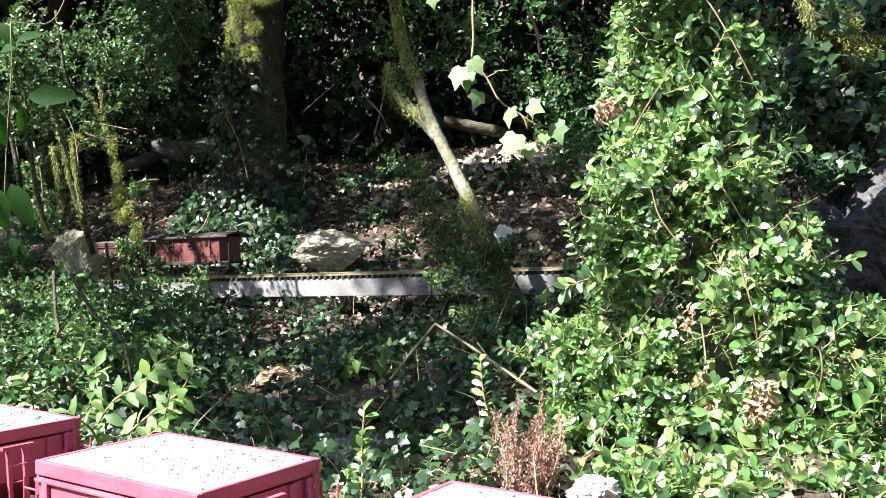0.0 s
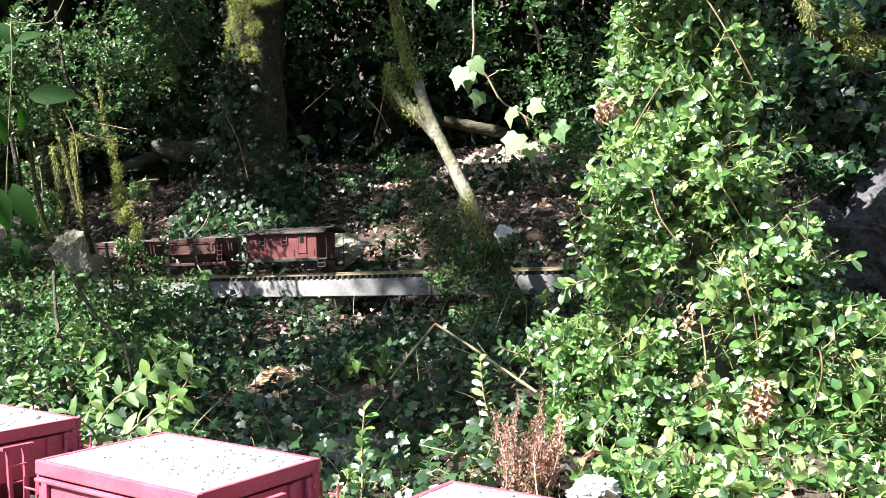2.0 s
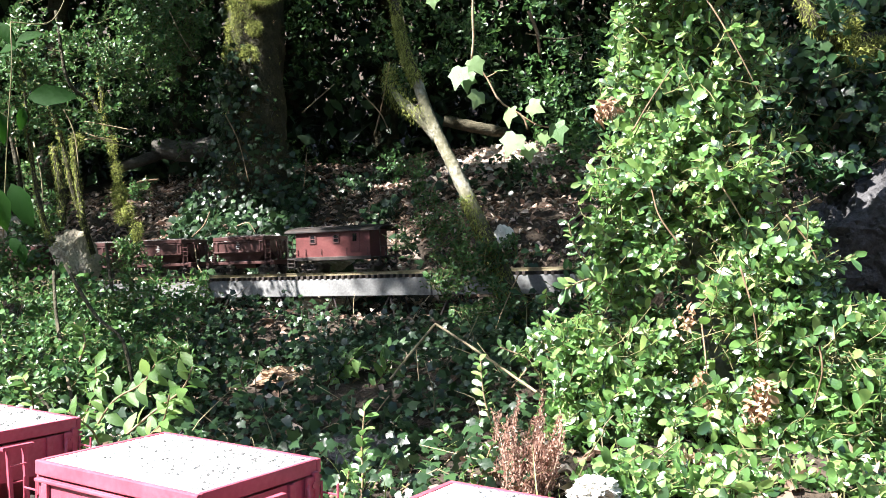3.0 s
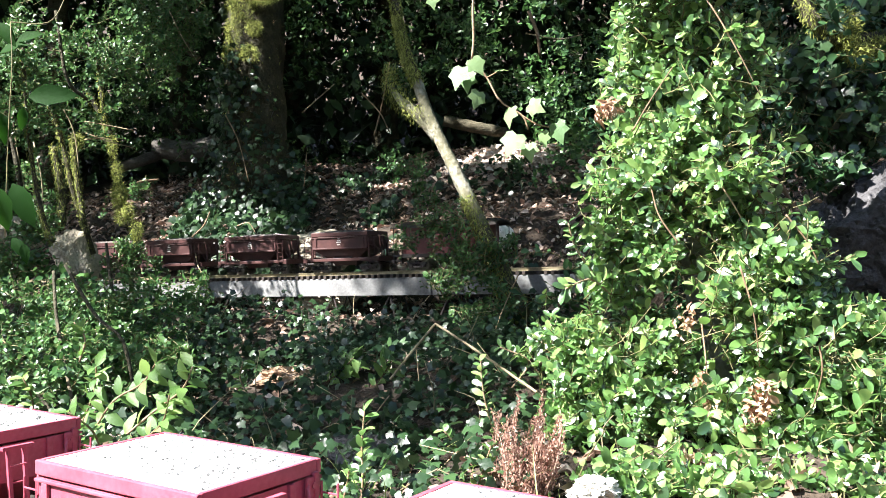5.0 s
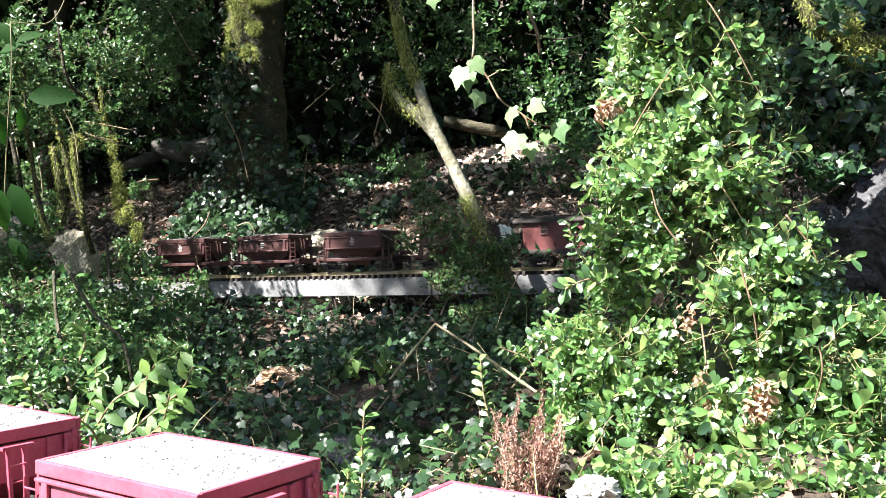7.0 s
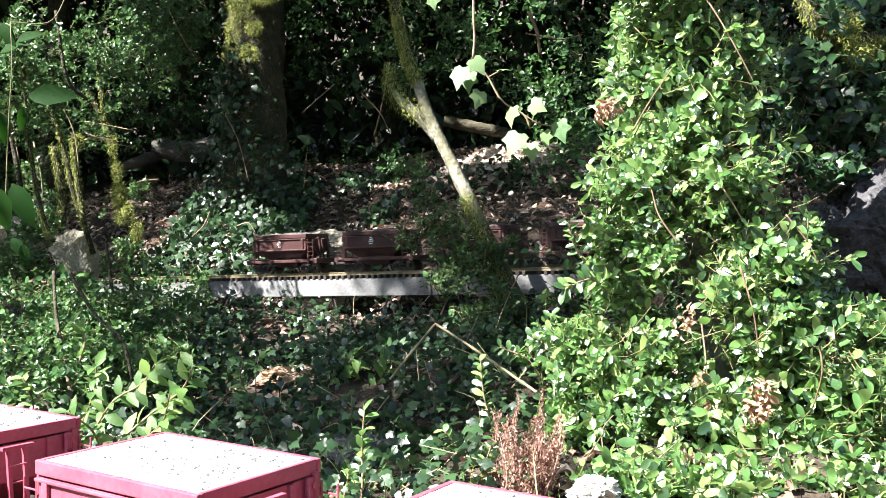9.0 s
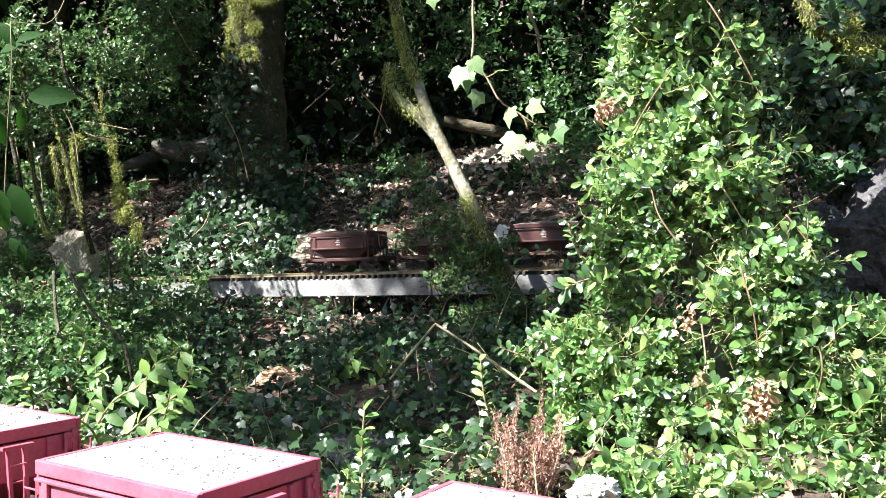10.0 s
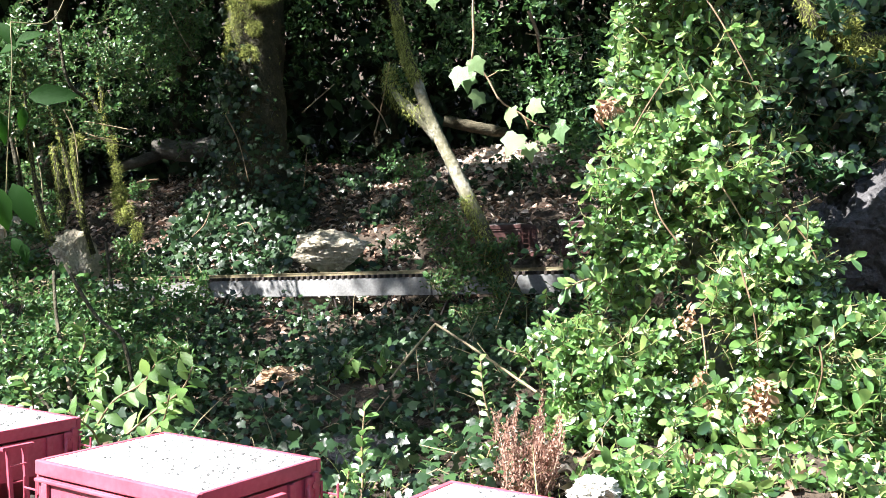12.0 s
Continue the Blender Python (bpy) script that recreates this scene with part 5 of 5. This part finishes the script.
# ---- ground cover ----
def ground_cover():
    rng = np.random.default_rng(141)
    p = on_ground(rng, 25000, -1.2, 1.6, -1.15, -0.13)
    far = (p - (TRACK_O[0], TRACK_O[1], 0)) @ np.array((*TRACK_N, 0))
    keep = (np.linalg.norm(p[:, :2] - (-0.295, 1.6), axis=1) > 0.06) & ((p[:, 0] < 0.12) | (far > -0.6)) & noise_mask(p, 4.0, 0.3) & (rng.uniform(0, 1, len(p)) < np.interp(far, (-1.1, -0.75, -0.55), (0.55, 0.75, 1.0)))
    p = p[keep]
    n = len(p)
    p[:, 2] += rng.uniform(0.0, 0.06, n)
    tagged(raw("ground_ivy", *leaves(IVY_BLADE, p, rng.normal(0, 0.7, (n, 3)) * (1, 1, 0.4) + (0, -0.5, -0.15), rng.normal(0, 0.45, (n, 3)) + (0, -0.75, 0.6), rng.uniform(0.007, 0.0185, n)), M_IVY), "dark green ivy carpet on the slope", "ivy", kind="stuff")
    p = on_ground(rng, 11000, -1.1, 0.9, 0.1, 0.85)
    p = p[noise_mask(p, 3.6, 0.6) | (np.abs(p[:, 0] + 0.66) < 0.23)]
    p = p[(p[:, 0] < -0.15) | (rng.uniform(0, 1, len(p)) < 0.22)]
    n = len(p)
    p[:, 2] += rng.uniform(0.0, 0.07, n)
    tagged(raw("bank_ivy", *leaves(IVY_BLADE, p, rng.normal(0, 0.6, (n, 3)) + (0, -0.4, -0.3), rng.normal(0, 0.4, (n, 3)) + (-0.2, -0.7, 0.6), rng.uniform(0.012, 0.029, n)), M_IVY), "glossy ivy growing over the upper bank", "ivy", kind="stuff")
    p = on_ground(rng, 27000, -1.8, 2.0, 0.05, 2.2)
    n = len(p)
    p[:, 2] += rng.uniform(0.0, 0.014, n)
    tagged(raw("leaf_litter", *leaves(DRY_BLADE, p, rng.normal(0, 1, (n, 3)) * (1, 1, 0.25), rng.normal(0, 0.4, (n, 3)) + (0, -0.2, 1), rng.uniform(0.01, 0.03, n)), M_DRY), "dry brown leaf litter on the bank", "leaf litter", kind="stuff")
    p = on_ground(rng, 3200, -1.3, 1.6, -1.2, -0.02)
    n = len(p)
    p[:, 2] += rng.uniform(0.0, 0.01, n)
    tagged(raw("lower_leaf_litter", *leaves(DRY_BLADE, p, rng.normal(0, 1, (n, 3)) * (1, 1, 0.25), rng.normal(0, 0.4, (n, 3)) + (0, -0.2, 1), rng.uniform(0.012, 0.034, n)), M_DRY), "scattered dead leaves under the ivy", "leaf litter", kind="stuff")


def noise_mask(p, scale, level):
    return np.array([noise.noise(Vector((x * scale, y * scale, 3.1))) * 0.5 + 0.5 > level for x, y, _ in p])


ground_cover()


# ---- rocks, logs, sticks ----
def rock(name, at, size, mat, label, seed, turn=0.0, cuts=12, depth=0.3):
    """A broken stone: a ball cut by random planes and roughened."""
    rng = np.random.default_rng(seed)
    bm = bmesh.new()
    bmesh.ops.create_icosphere(bm, subdivisions=5, radius=1.0)
    planes = [(Vector(unit(rng.normal(size=3))), rng.uniform(0.55, 0.85)) for _ in range(cuts)]
    for v in bm.verts:
        for n, d in planes:
            k = v.co.dot(n) - d
            if k > 0:
                v.co -= n * k
        v.co *= 1 + depth * 0.5 * noise.noise(v.co * 2.3 + Vector((seed, 0, 0))) + depth * 0.35 * noise.noise(v.co * 5 + Vector((0, seed, 0))) + depth * 0.2 * noise.noise(v.co * 13) + depth * 0.1 * noise.noise(v.co * 29)
        v.co = Vector((v.co.x * size[0], v.co.y * size[1], v.co.z * size[2]))
    ob = part(name, bm, mat)
    ob.matrix_basis = Matrix.Translation(at) @ Matrix.Rotation(turn, 4, "Z")
    return tagged(ob, label, "rock")


rock("rock", (-0.314, 2.430, 0.466), (0.125, 0.065, 0.064), M_ROCK, "rough pale limestone rock behind the trestle", 5, 0.1)
rock("rock", (-0.940, 2.300, 0.454), (0.062, 0.05, 0.085), M_ROCK, "upright weathered limestone rock beside the track", 9)
rock("rock", (-1.330, 2.860, 0.530), (0.1, 0.06, 0.05), M_ROCK, "low grey limestone rock beside the track", 12)
rock("rock", (-0.293, 2.300, 0.352), (0.1, 0.035, 0.03), M_ROCK, "flat pale limestone under the trestle", 33, 0.2)
rock("rock", (0.163, 2.350, 0.515), (0.028, 0.03, 0.04), M_PALE_ROCK, "small pale stone on the bank", 14)
rock("rock", (0.157, 0.950, 0.241), (0.03, 0.026, 0.021), M_PALE_ROCK, "white sunlit limestone at the foot of the shrub", 16, 0.7, 16, 0.7)
rock("rock", (-0.112, 1.250, 0.211), (0.05, 0.05, 0.03), M_SLATE, "grey stone half sunk in the ivy", 18)
rock("rotten_wood", (-0.295, 1.660, 0.253), (0.08, 0.026, 0.022), M_ROTTEN, "sunlit lump of split rotten wood on the slope", 19, 0.9, 12, 0.6)
rock("boulder", (0.750, 1.470, 0.477), (0.17, 0.12, 0.16), M_SLATE, "large dark grey boulder behind the shrub", 23, 0.3, 7)
rock("boulder", (0.717, 1.450, 0.328), (0.16, 0.12, 0.1), M_SLATE, "dark grey boulder behind the shrub", 24, 0.9, 7)
rock("boulder", (0.594, 1.450, 0.482), (0.05, 0.05, 0.09), M_SLATE, "slanted grey stone slab behind the shrub", 27, 0.4, 8)


def grey_stump():
    ob = empty("grey_trunk", (0, 0, 0), "smooth grey trunk inside the box shrub", "tree trunk")
    raw("trunk", *tube([(0.411, 1.300, 0.199, 0.03), (0.391, 1.300, 0.362, 0.03), (0.370, 1.300, 0.484, 0.026), (0.358, 1.300, 0.557, 0.026), (0.424, 1.520, 0.718, 0.02), (0.403, 1.550, 0.975, 0.014)], 26, 12, 0.07, 3, 0.05), M_GREY_BARK, ob)
    raw("limb", *tube([(0.375, 1.300, 0.468, 0.016), (0.416, 1.330, 0.525, 0.012), (0.456, 1.360, 0.577, 0.008), (0.475, 1.380, 0.638, 0.005)], 16, 8, 0.08, 4), M_GREY_BARK, ob)


grey_stump()


def log(name, pts, mat, label, seed):
    ob = raw(name, *tube(pts, 18, 12, 0.08, seed, 0.05), mat, smooth=True)
    tagged(ob, label, "log")


log("fallen_log", [(-1.233, 3.900, 0.909, 0.045), (-1.068, 3.850, 0.890, 0.045), (-0.841, 3.800, 0.916, 0.04)], M_LOG, "grey weathered log lying across the bank", 1)
log("fallen_log", [(-1.375, 3.800, 0.809, 0.022), (-1.204, 3.900, 0.885, 0.024), (-1.010, 4.000, 0.955, 0.02)], M_LOG, "slim fallen log leaning on another", 2)
log("fallen_log", [(0.002, 3.500, 0.973, 0.022), (0.123, 3.500, 0.946, 0.022), (0.265, 3.500, 0.920, 0.02)], M_BARK, "grey-brown fallen pole on the bank", 3)
log("fallen_log", [(-1.048, 3.000, 0.678, 0.004), (-1.001, 3.000, 0.703, 0.005), (-0.941, 3.000, 0.710, 0.003)], M_TWIG, "short dead branch on the bank", 4)


def bent_stem():
    ob = empty("bent_dry_stem", (0, 0, 0), "dry straw-coloured stem bent to a sharp angle", "stem")
    for k, pts in enumerate(([(-0.079, 1.350, 0.296), (-0.047, 1.395, 0.333), (-0.012, 1.440, 0.371)], [(-0.012, 1.440, 0.371), (0.056, 1.350, 0.335), (0.126, 1.215, 0.299)])):
        raw("stalk", *tube([(*p, 0.0021) for p in pts], 12, 6, 0.1, k), M_STRAW, ob)


bent_stem()


def dry_weed():
    rng = np.random.default_rng(161)
    ob = empty("dried_weed", (0, 0, 0), "dried rust-brown weed with many thin seed stalks", "plant")
    tops = [((0.054, 0.980, 0.317), 0.0022), ((0.084, 1.000, 0.328), 0.002), ((0.116, 1.040, 0.330), 0.0024)]
    for k in range(34):
        tops.append(((0.062 + 0.078 * rng.uniform(), 0.97 + 0.09 * rng.uniform(), 0.24 + 0.07 * rng.uniform() ** 0.7), 0.003))
    seeds = []
    for k, (top, spread) in enumerate(tops):
        top = np.array(top)
        foot = np.array((0.075 + 0.5 * (top[0] - 0.075), top[1], 0.2))
        bend = rng.normal(0, 0.006, 3)
        pts = [(*foot, 0.0009), (*(foot * 0.45 + top * 0.55 + bend), 0.0008), (*top, 0.0004)]
        raw("stalk", *tube(pts, 10, 5, 0.1, k), M_SEED, ob)
        for i, c in enumerate(smooth_path(pts, 56)[12:, :3]):
            for _ in range(5):
                seeds.append(c + rng.normal(0, spread * (1.3 - i / 50), 3))
    p = np.array(seeds)
    n = len(p)
    tagged(raw("seed_head", *leaves(LANCE_BLADE, p, rng.normal(0, 0.6, (n, 3)) + (0, 0, 0.9), rng.normal(size=(n, 3)), rng.uniform(0.002, 0.006, n)), M_SEED, ob), kind="stuff")


dry_weed()


def grass_tuft():
    rng = np.random.default_rng(171)
    n = 110
    x, y = rng.uniform(-0.14, 0.13, n), rng.uniform(0.85, 1.2, n)
    p = np.stack([x, y, ground_z(x, y)], axis=1)
    tagged(raw("grass_tuft", *leaves(GRASS_BLADE, p, rng.normal(0, 0.7, (n, 3)) + (0, 0, 0.7), rng.normal(0, 0.4, (n, 3)) + (0, 0, 1), rng.uniform(0.035, 0.085, n)), M_GRASS), "thin arching grass beside the yard track", "grass", kind="stuff")


grass_tuft()

def dry_leaf_heap():
    """Leaves drifted against the bank, the sun patch put into their pale colour."""
    rng = np.random.default_rng(181)
    n = 2600
    x, y = rng.normal(0.19, 0.085, n), rng.normal(3.25, 0.11, n)
    p = np.stack([x, y, ground_z(x, y) + rng.uniform(0.0, 0.025, n)], axis=1)
    tagged(raw("dry_leaf_heap", *leaves(DRY_BLADE, p, rng.normal(0, 1, (n, 3)) * (1, 1, 0.4), rng.normal(0, 0.5, (n, 3)) + (-0.2, -0.6, 0.8), rng.uniform(0.014, 0.034, n)), M_PALE_DRY), "drift of dead leaves, sunlight put into their pale colour", "leaf litter", kind="stuff")


dry_leaf_heap()


def trailing_stems():
    """Thin bare runners and stalks among the ivy."""
    rng = np.random.default_rng(191)
    foot = on_ground(rng, 150, -0.9, 1.0, -1.05, -0.08)
    pieces = []
    for k, f in enumerate(foot):
        w = unit(np.array((rng.normal(0, 0.7), rng.normal(0, 0.3), rng.uniform(0.2, 1.0))))
        ln, sag = rng.uniform(0.04, 0.13), rng.normal(0, 0.012, 3)
        pieces.append(tube([(*(f - (0, 0, 0.01)), 0.0009), (*(f + w * ln * 0.5 + sag), 0.0008), (*(f + w * ln - (0, 0, abs(sag[2]))), 0.0004)], 6, 4, 0.1, k))
    tagged(raw("trailing_stems", *join(pieces), M_STRAW), "thin dry runners and stalks among ivy", "stems", kind="stuff")


trailing_stems()


def mossy_branch():
    """The mossy ivy-hung bough over the boulders."""
    rng = np.random.default_rng(201)
    ob = empty("mossy_branch", (0, 0, 0), "mossy bough with hanging ivy above the boulders", "branch")
    bough = [(0.916, 1.600, 0.870, 0.02), (0.771, 1.550, 0.849, 0.018), (0.681, 1.500, 0.833, 0.015), (0.607, 1.480, 0.861, 0.012), (0.578, 1.500, 0.959, 0.009)]
    raw("bough", *tube(bough, 20, 8, 0.1, 6), M_BARK, ob)
    tagged(raw("moss", *join([moss_tufts(rng, bough, 3600, 0.5, 0.0075), moss_cushion(rng, [((0.672, 1.470, 0.808), (0.025, 0.02, 0.02)), ((0.718, 1.500, 0.823), (0.03, 0.02, 0.02)), ((0.658, 1.470, 0.849), (0.02, 0.02, 0.03))], 3600, 0.0075)]), M_MOSS, ob, "hanging yellow-green moss"), kind="stuff")
    blobs = [((0.643, 1.500, 0.734), (0.06, 0.04, 0.08)), ((0.709, 1.500, 0.716), (0.05, 0.04, 0.07)), ((0.606, 1.500, 0.800), (0.04, 0.04, 0.06)), ((0.671, 1.500, 0.884), (0.06, 0.04, 0.03)), ((0.640, 1.450, 0.627), (0.03, 0.03, 0.03))]
    pos, out = inside(rng, blobs, 620)
    n = len(pos)
    tagged(raw("ivy", *leaves(IVY_BLADE, pos, rng.normal(0, 0.5, (n, 3)) + (0, -0.3, -0.7), out * 0.4 + (-0.3, -0.8, 0.5) + rng.normal(0, 0.4, (n, 3)), rng.uniform(0.012, 0.026, n)), M_IVY, ob, "ivy leaves hanging from the bough"), kind="stuff")


mossy_branch()

def bare_twig(pts, r, mat, seed):
    ob = raw("bare_twig", *tube([(*p, r * (1 - 0.4 * i / len(pts))) for i, p in enumerate(pts)], 14, 6, 0.12, seed), mat)
    tagged(ob, "thin bare dead twig among the leaves", "twig", "bare twigs")


for k, (pts, r) in enumerate((([(-0.467, 3.000, 0.931), (-0.420, 3.000, 0.973), (-0.358, 2.980, 1.022)], 0.002), ([(-0.696, 2.900, 0.908), (-0.656, 2.900, 0.826), (-0.619, 2.880, 0.698)], 0.0022), ([(-0.198, 2.600, 0.809), (-0.177, 2.600, 0.890), (-0.153, 2.600, 1.020)], 0.0025), ([(-0.141, 2.400, 0.792), (-0.168, 2.400, 0.845), (-0.216, 2.400, 0.897)], 0.0018),
                           ([(-0.038, 1.400, 0.211), (-0.037, 1.400, 0.273), (-0.043, 1.420, 0.340)], 0.0011), ([(-0.016, 1.350, 0.213), (-0.014, 1.360, 0.270), (-0.028, 1.380, 0.319)], 0.001), ([(-0.415, 2.700, 0.669), (-0.410, 2.700, 0.719), (-0.407, 2.700, 0.770)], 0.0016), ([(-0.832, 2.100, 0.782), (-0.780, 2.100, 0.773), (-0.714, 2.100, 0.760)], 0.0012),
                           ([(-0.832, 2.100, 0.739), (-0.786, 2.100, 0.743), (-0.766, 2.100, 0.736)], 0.0012), ([(0.081, 1.700, 0.277), (0.109, 1.720, 0.360), (0.149, 1.750, 0.445)], 0.0012), ([(-0.658, 2.400, 0.485), (-0.624, 2.300, 0.443), (-0.593, 2.250, 0.416)], 0.0014), ([(-0.592, 2.600, 0.549), (-0.559, 2.600, 0.557), (-0.539, 2.600, 0.529)], 0.0018), ([(-0.722, 2.600, 0.516), (-0.689, 2.600, 0.549), (-0.675, 2.620, 0.590)], 0.002),
                           ([(-0.076, 1.300, 0.244), (-0.050, 1.250, 0.234), (-0.011, 1.200, 0.222)], 0.001), ([(-0.158, 1.300, 0.207), (-0.117, 1.300, 0.232), (-0.078, 1.320, 0.277)], 0.0012), ([(0.219, 2.400, 1.055), (0.309, 2.400, 1.040), (0.369, 2.400, 1.052)], 0.002), ([(0.217, 2.300, 1.089), (0.239, 2.300, 1.032), (0.246, 2.300, 0.974)], 0.005))):
    bare_twig(pts, r, M_TWIG if k % 5 else M_STRAW, 200 + k)

# ---- hanging ivy and the leaves close by ----
swaying = []


def hanging_ivy():
    root = (0.039, 1.150, 0.852)
    ob = empty("hanging_ivy", root, "hanging ivy spray with pale sunlit leaves", "ivy")
    back = Vector(root)
    runs = [([(0.039, 1.150, 0.852), (0.038, 1.150, 0.795), (0.039, 1.150, 0.759), (0.037, 1.150, 0.734)], 0.0016), ([(0.037, 1.150, 0.734), (0.056, 1.150, 0.710), (0.073, 1.150, 0.680), (0.101, 1.150, 0.662), (0.109, 1.150, 0.644)], 0.0013), ([(0.101, 1.150, 0.662), (0.119, 1.150, 0.651), (0.137, 1.150, 0.647)], 0.001), ([(0.056, 1.150, 0.710), (0.069, 1.150, 0.717)], 0.0008)]
    for k, (pts, r) in enumerate(runs):
        raw("vine", *tube([(*(Vector(p) - back), r) for p in pts], 12, 6, 0.1, k), M_TWIG, ob)
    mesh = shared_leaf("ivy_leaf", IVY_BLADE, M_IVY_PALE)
    spots = [((0.024, 1.140, 0.722), (-0.35, -0.2, -1), 0.031), ((0.036, 1.130, 0.730), (0.4, -0.1, -0.55), 0.025), ((0.032, 1.150, 0.717), (-0.1, 0, -1), 0.027), ((0.046, 1.140, 0.691), (-0.25, -0.2, -1), 0.024), ((0.066, 1.140, 0.717), (0.8, 0, 0.1), 0.018),
             ((0.086, 1.140, 0.671), (-0.2, -0.2, -1), 0.027), ((0.108, 1.140, 0.675), (0.5, -0.3, -0.3), 0.024), ((0.093, 1.130, 0.637), (-0.5, -0.3, -1), 0.033), ((0.143, 1.140, 0.652), (0.2, -0.2, -1), 0.029), ((0.108, 1.140, 0.625), (0.1, -0.2, -1), 0.024), ((0.127, 1.150, 0.642), (0.1, 0, -1), 0.022), ((-0.014, 1.150, 0.815), (0.1, 0, -1), 0.019)]
    P = np.array([Vector(p) - back for p, _, _ in spots])
    A = np.array([a for _, a, _ in spots], dtype=float)
    rng = np.random.default_rng(5)
    N = np.array([(-0.45, -0.8, 0.45)] * len(spots)) + rng.normal(0, 0.42, (len(spots), 3))
    single_leaves("leaf", mesh, [P, A, N, np.array([s for _, _, s in spots])], range(len(spots)), ob)
    swaying.append((ob, root, 0.35, 2.6, 0.4))


hanging_ivy()


def near_spray():
    root = (-0.406, 0.850, 0.707)
    ob = empty("near_leaf_spray", root, "soft green broad leaves hanging close by", "plant")
    back = Vector(root)
    for k, pts in enumerate(([(-0.406, 0.850, 0.707), (-0.400, 0.840, 0.663), (-0.404, 0.840, 0.600), (-0.408, 0.840, 0.505)], [(-0.406, 0.850, 0.707), (-0.373, 0.860, 0.710), (-0.358, 0.870, 0.745)])):
        raw("stem", *tube([(*(Vector(p) - back), 0.0006) for p in pts], 14, 5, 0.1, k), M_SHOOT, ob)
    spots = [((-0.376, 0.820, 0.632), (1, -0.1, 0.08), 0.043), ((-0.391, 0.820, 0.554), (0.5, -0.2, -0.9), 0.044), ((-0.395, 0.800, 0.550), (0.25, -0.1, -1), 0.04), ((-0.390, 0.840, 0.626), (0.05, -0.2, -1), 0.022), ((-0.411, 0.840, 0.621), (0.3, -0.2, -1), 0.03), ((-0.421, 0.860, 0.680), (0.7, -0.2, 0.3), 0.03), ((-0.405, 0.860, 0.691), (0.9, 0, 0.45), 0.026), ((-0.411, 0.860, 0.505), (0.5, -0.2, -0.6), 0.024), ((-0.419, 0.850, 0.707), (0.5, -0.2, -0.5), 0.03), ((-0.400, 0.860, 0.500), (0.2, -0.2, -1), 0.02)]
    rng = np.random.default_rng(8)
    P = np.array([Vector(p) - back for p, _, _ in spots])
    A = np.array([a for _, a, _ in spots], dtype=float)
    N = np.array([(0.25, -0.85, 0.5)] * len(spots)) + rng.normal(0, 0.22, (len(spots), 3))
    single_leaves("leaf", shared_leaf("broad_leaf", BROAD_BLADE, M_NEAR), [P, A, N, np.array([s for _, _, s in spots])], range(len(spots)), ob)
    swaying.append((ob, root, 0.25, 1.9, 1.1))


near_spray()



# ---- what moves ----
def motions():
    times = [0.2 * k for k in range(61)]
    for car, off in zip(train, OFFSET):
        rows = []
        for t in times:
            x, y, z = rail_point(train_at(t) + off)
            rows.append((t, pose(x, y, z, 0, train_tilt, train_turn)))
        walk(car, rows)
        for w in [o for o in car.children if o.name.startswith("wheelset")]:
            at = w.location.copy()
            walk(w, [(k / 15, pose(at.x, at.y, at.z, 0, math.degrees((train_at(k / 15) - train_at(0)) / 0.0118), 0)) for k in range(181)])
    for thing, base, swing, rate, phase in swaying:
        rows = []
        for k in range(49):
            t = 0.25 * k
            a = swing * (math.sin(rate * t + phase) + 0.5 * math.sin(2.3 * rate * t + 1.7 * phase))
            rows.append((t, pose(*base, 0.4 * a, a, 0.3 * a)))
        walk(thing, rows)


motions()
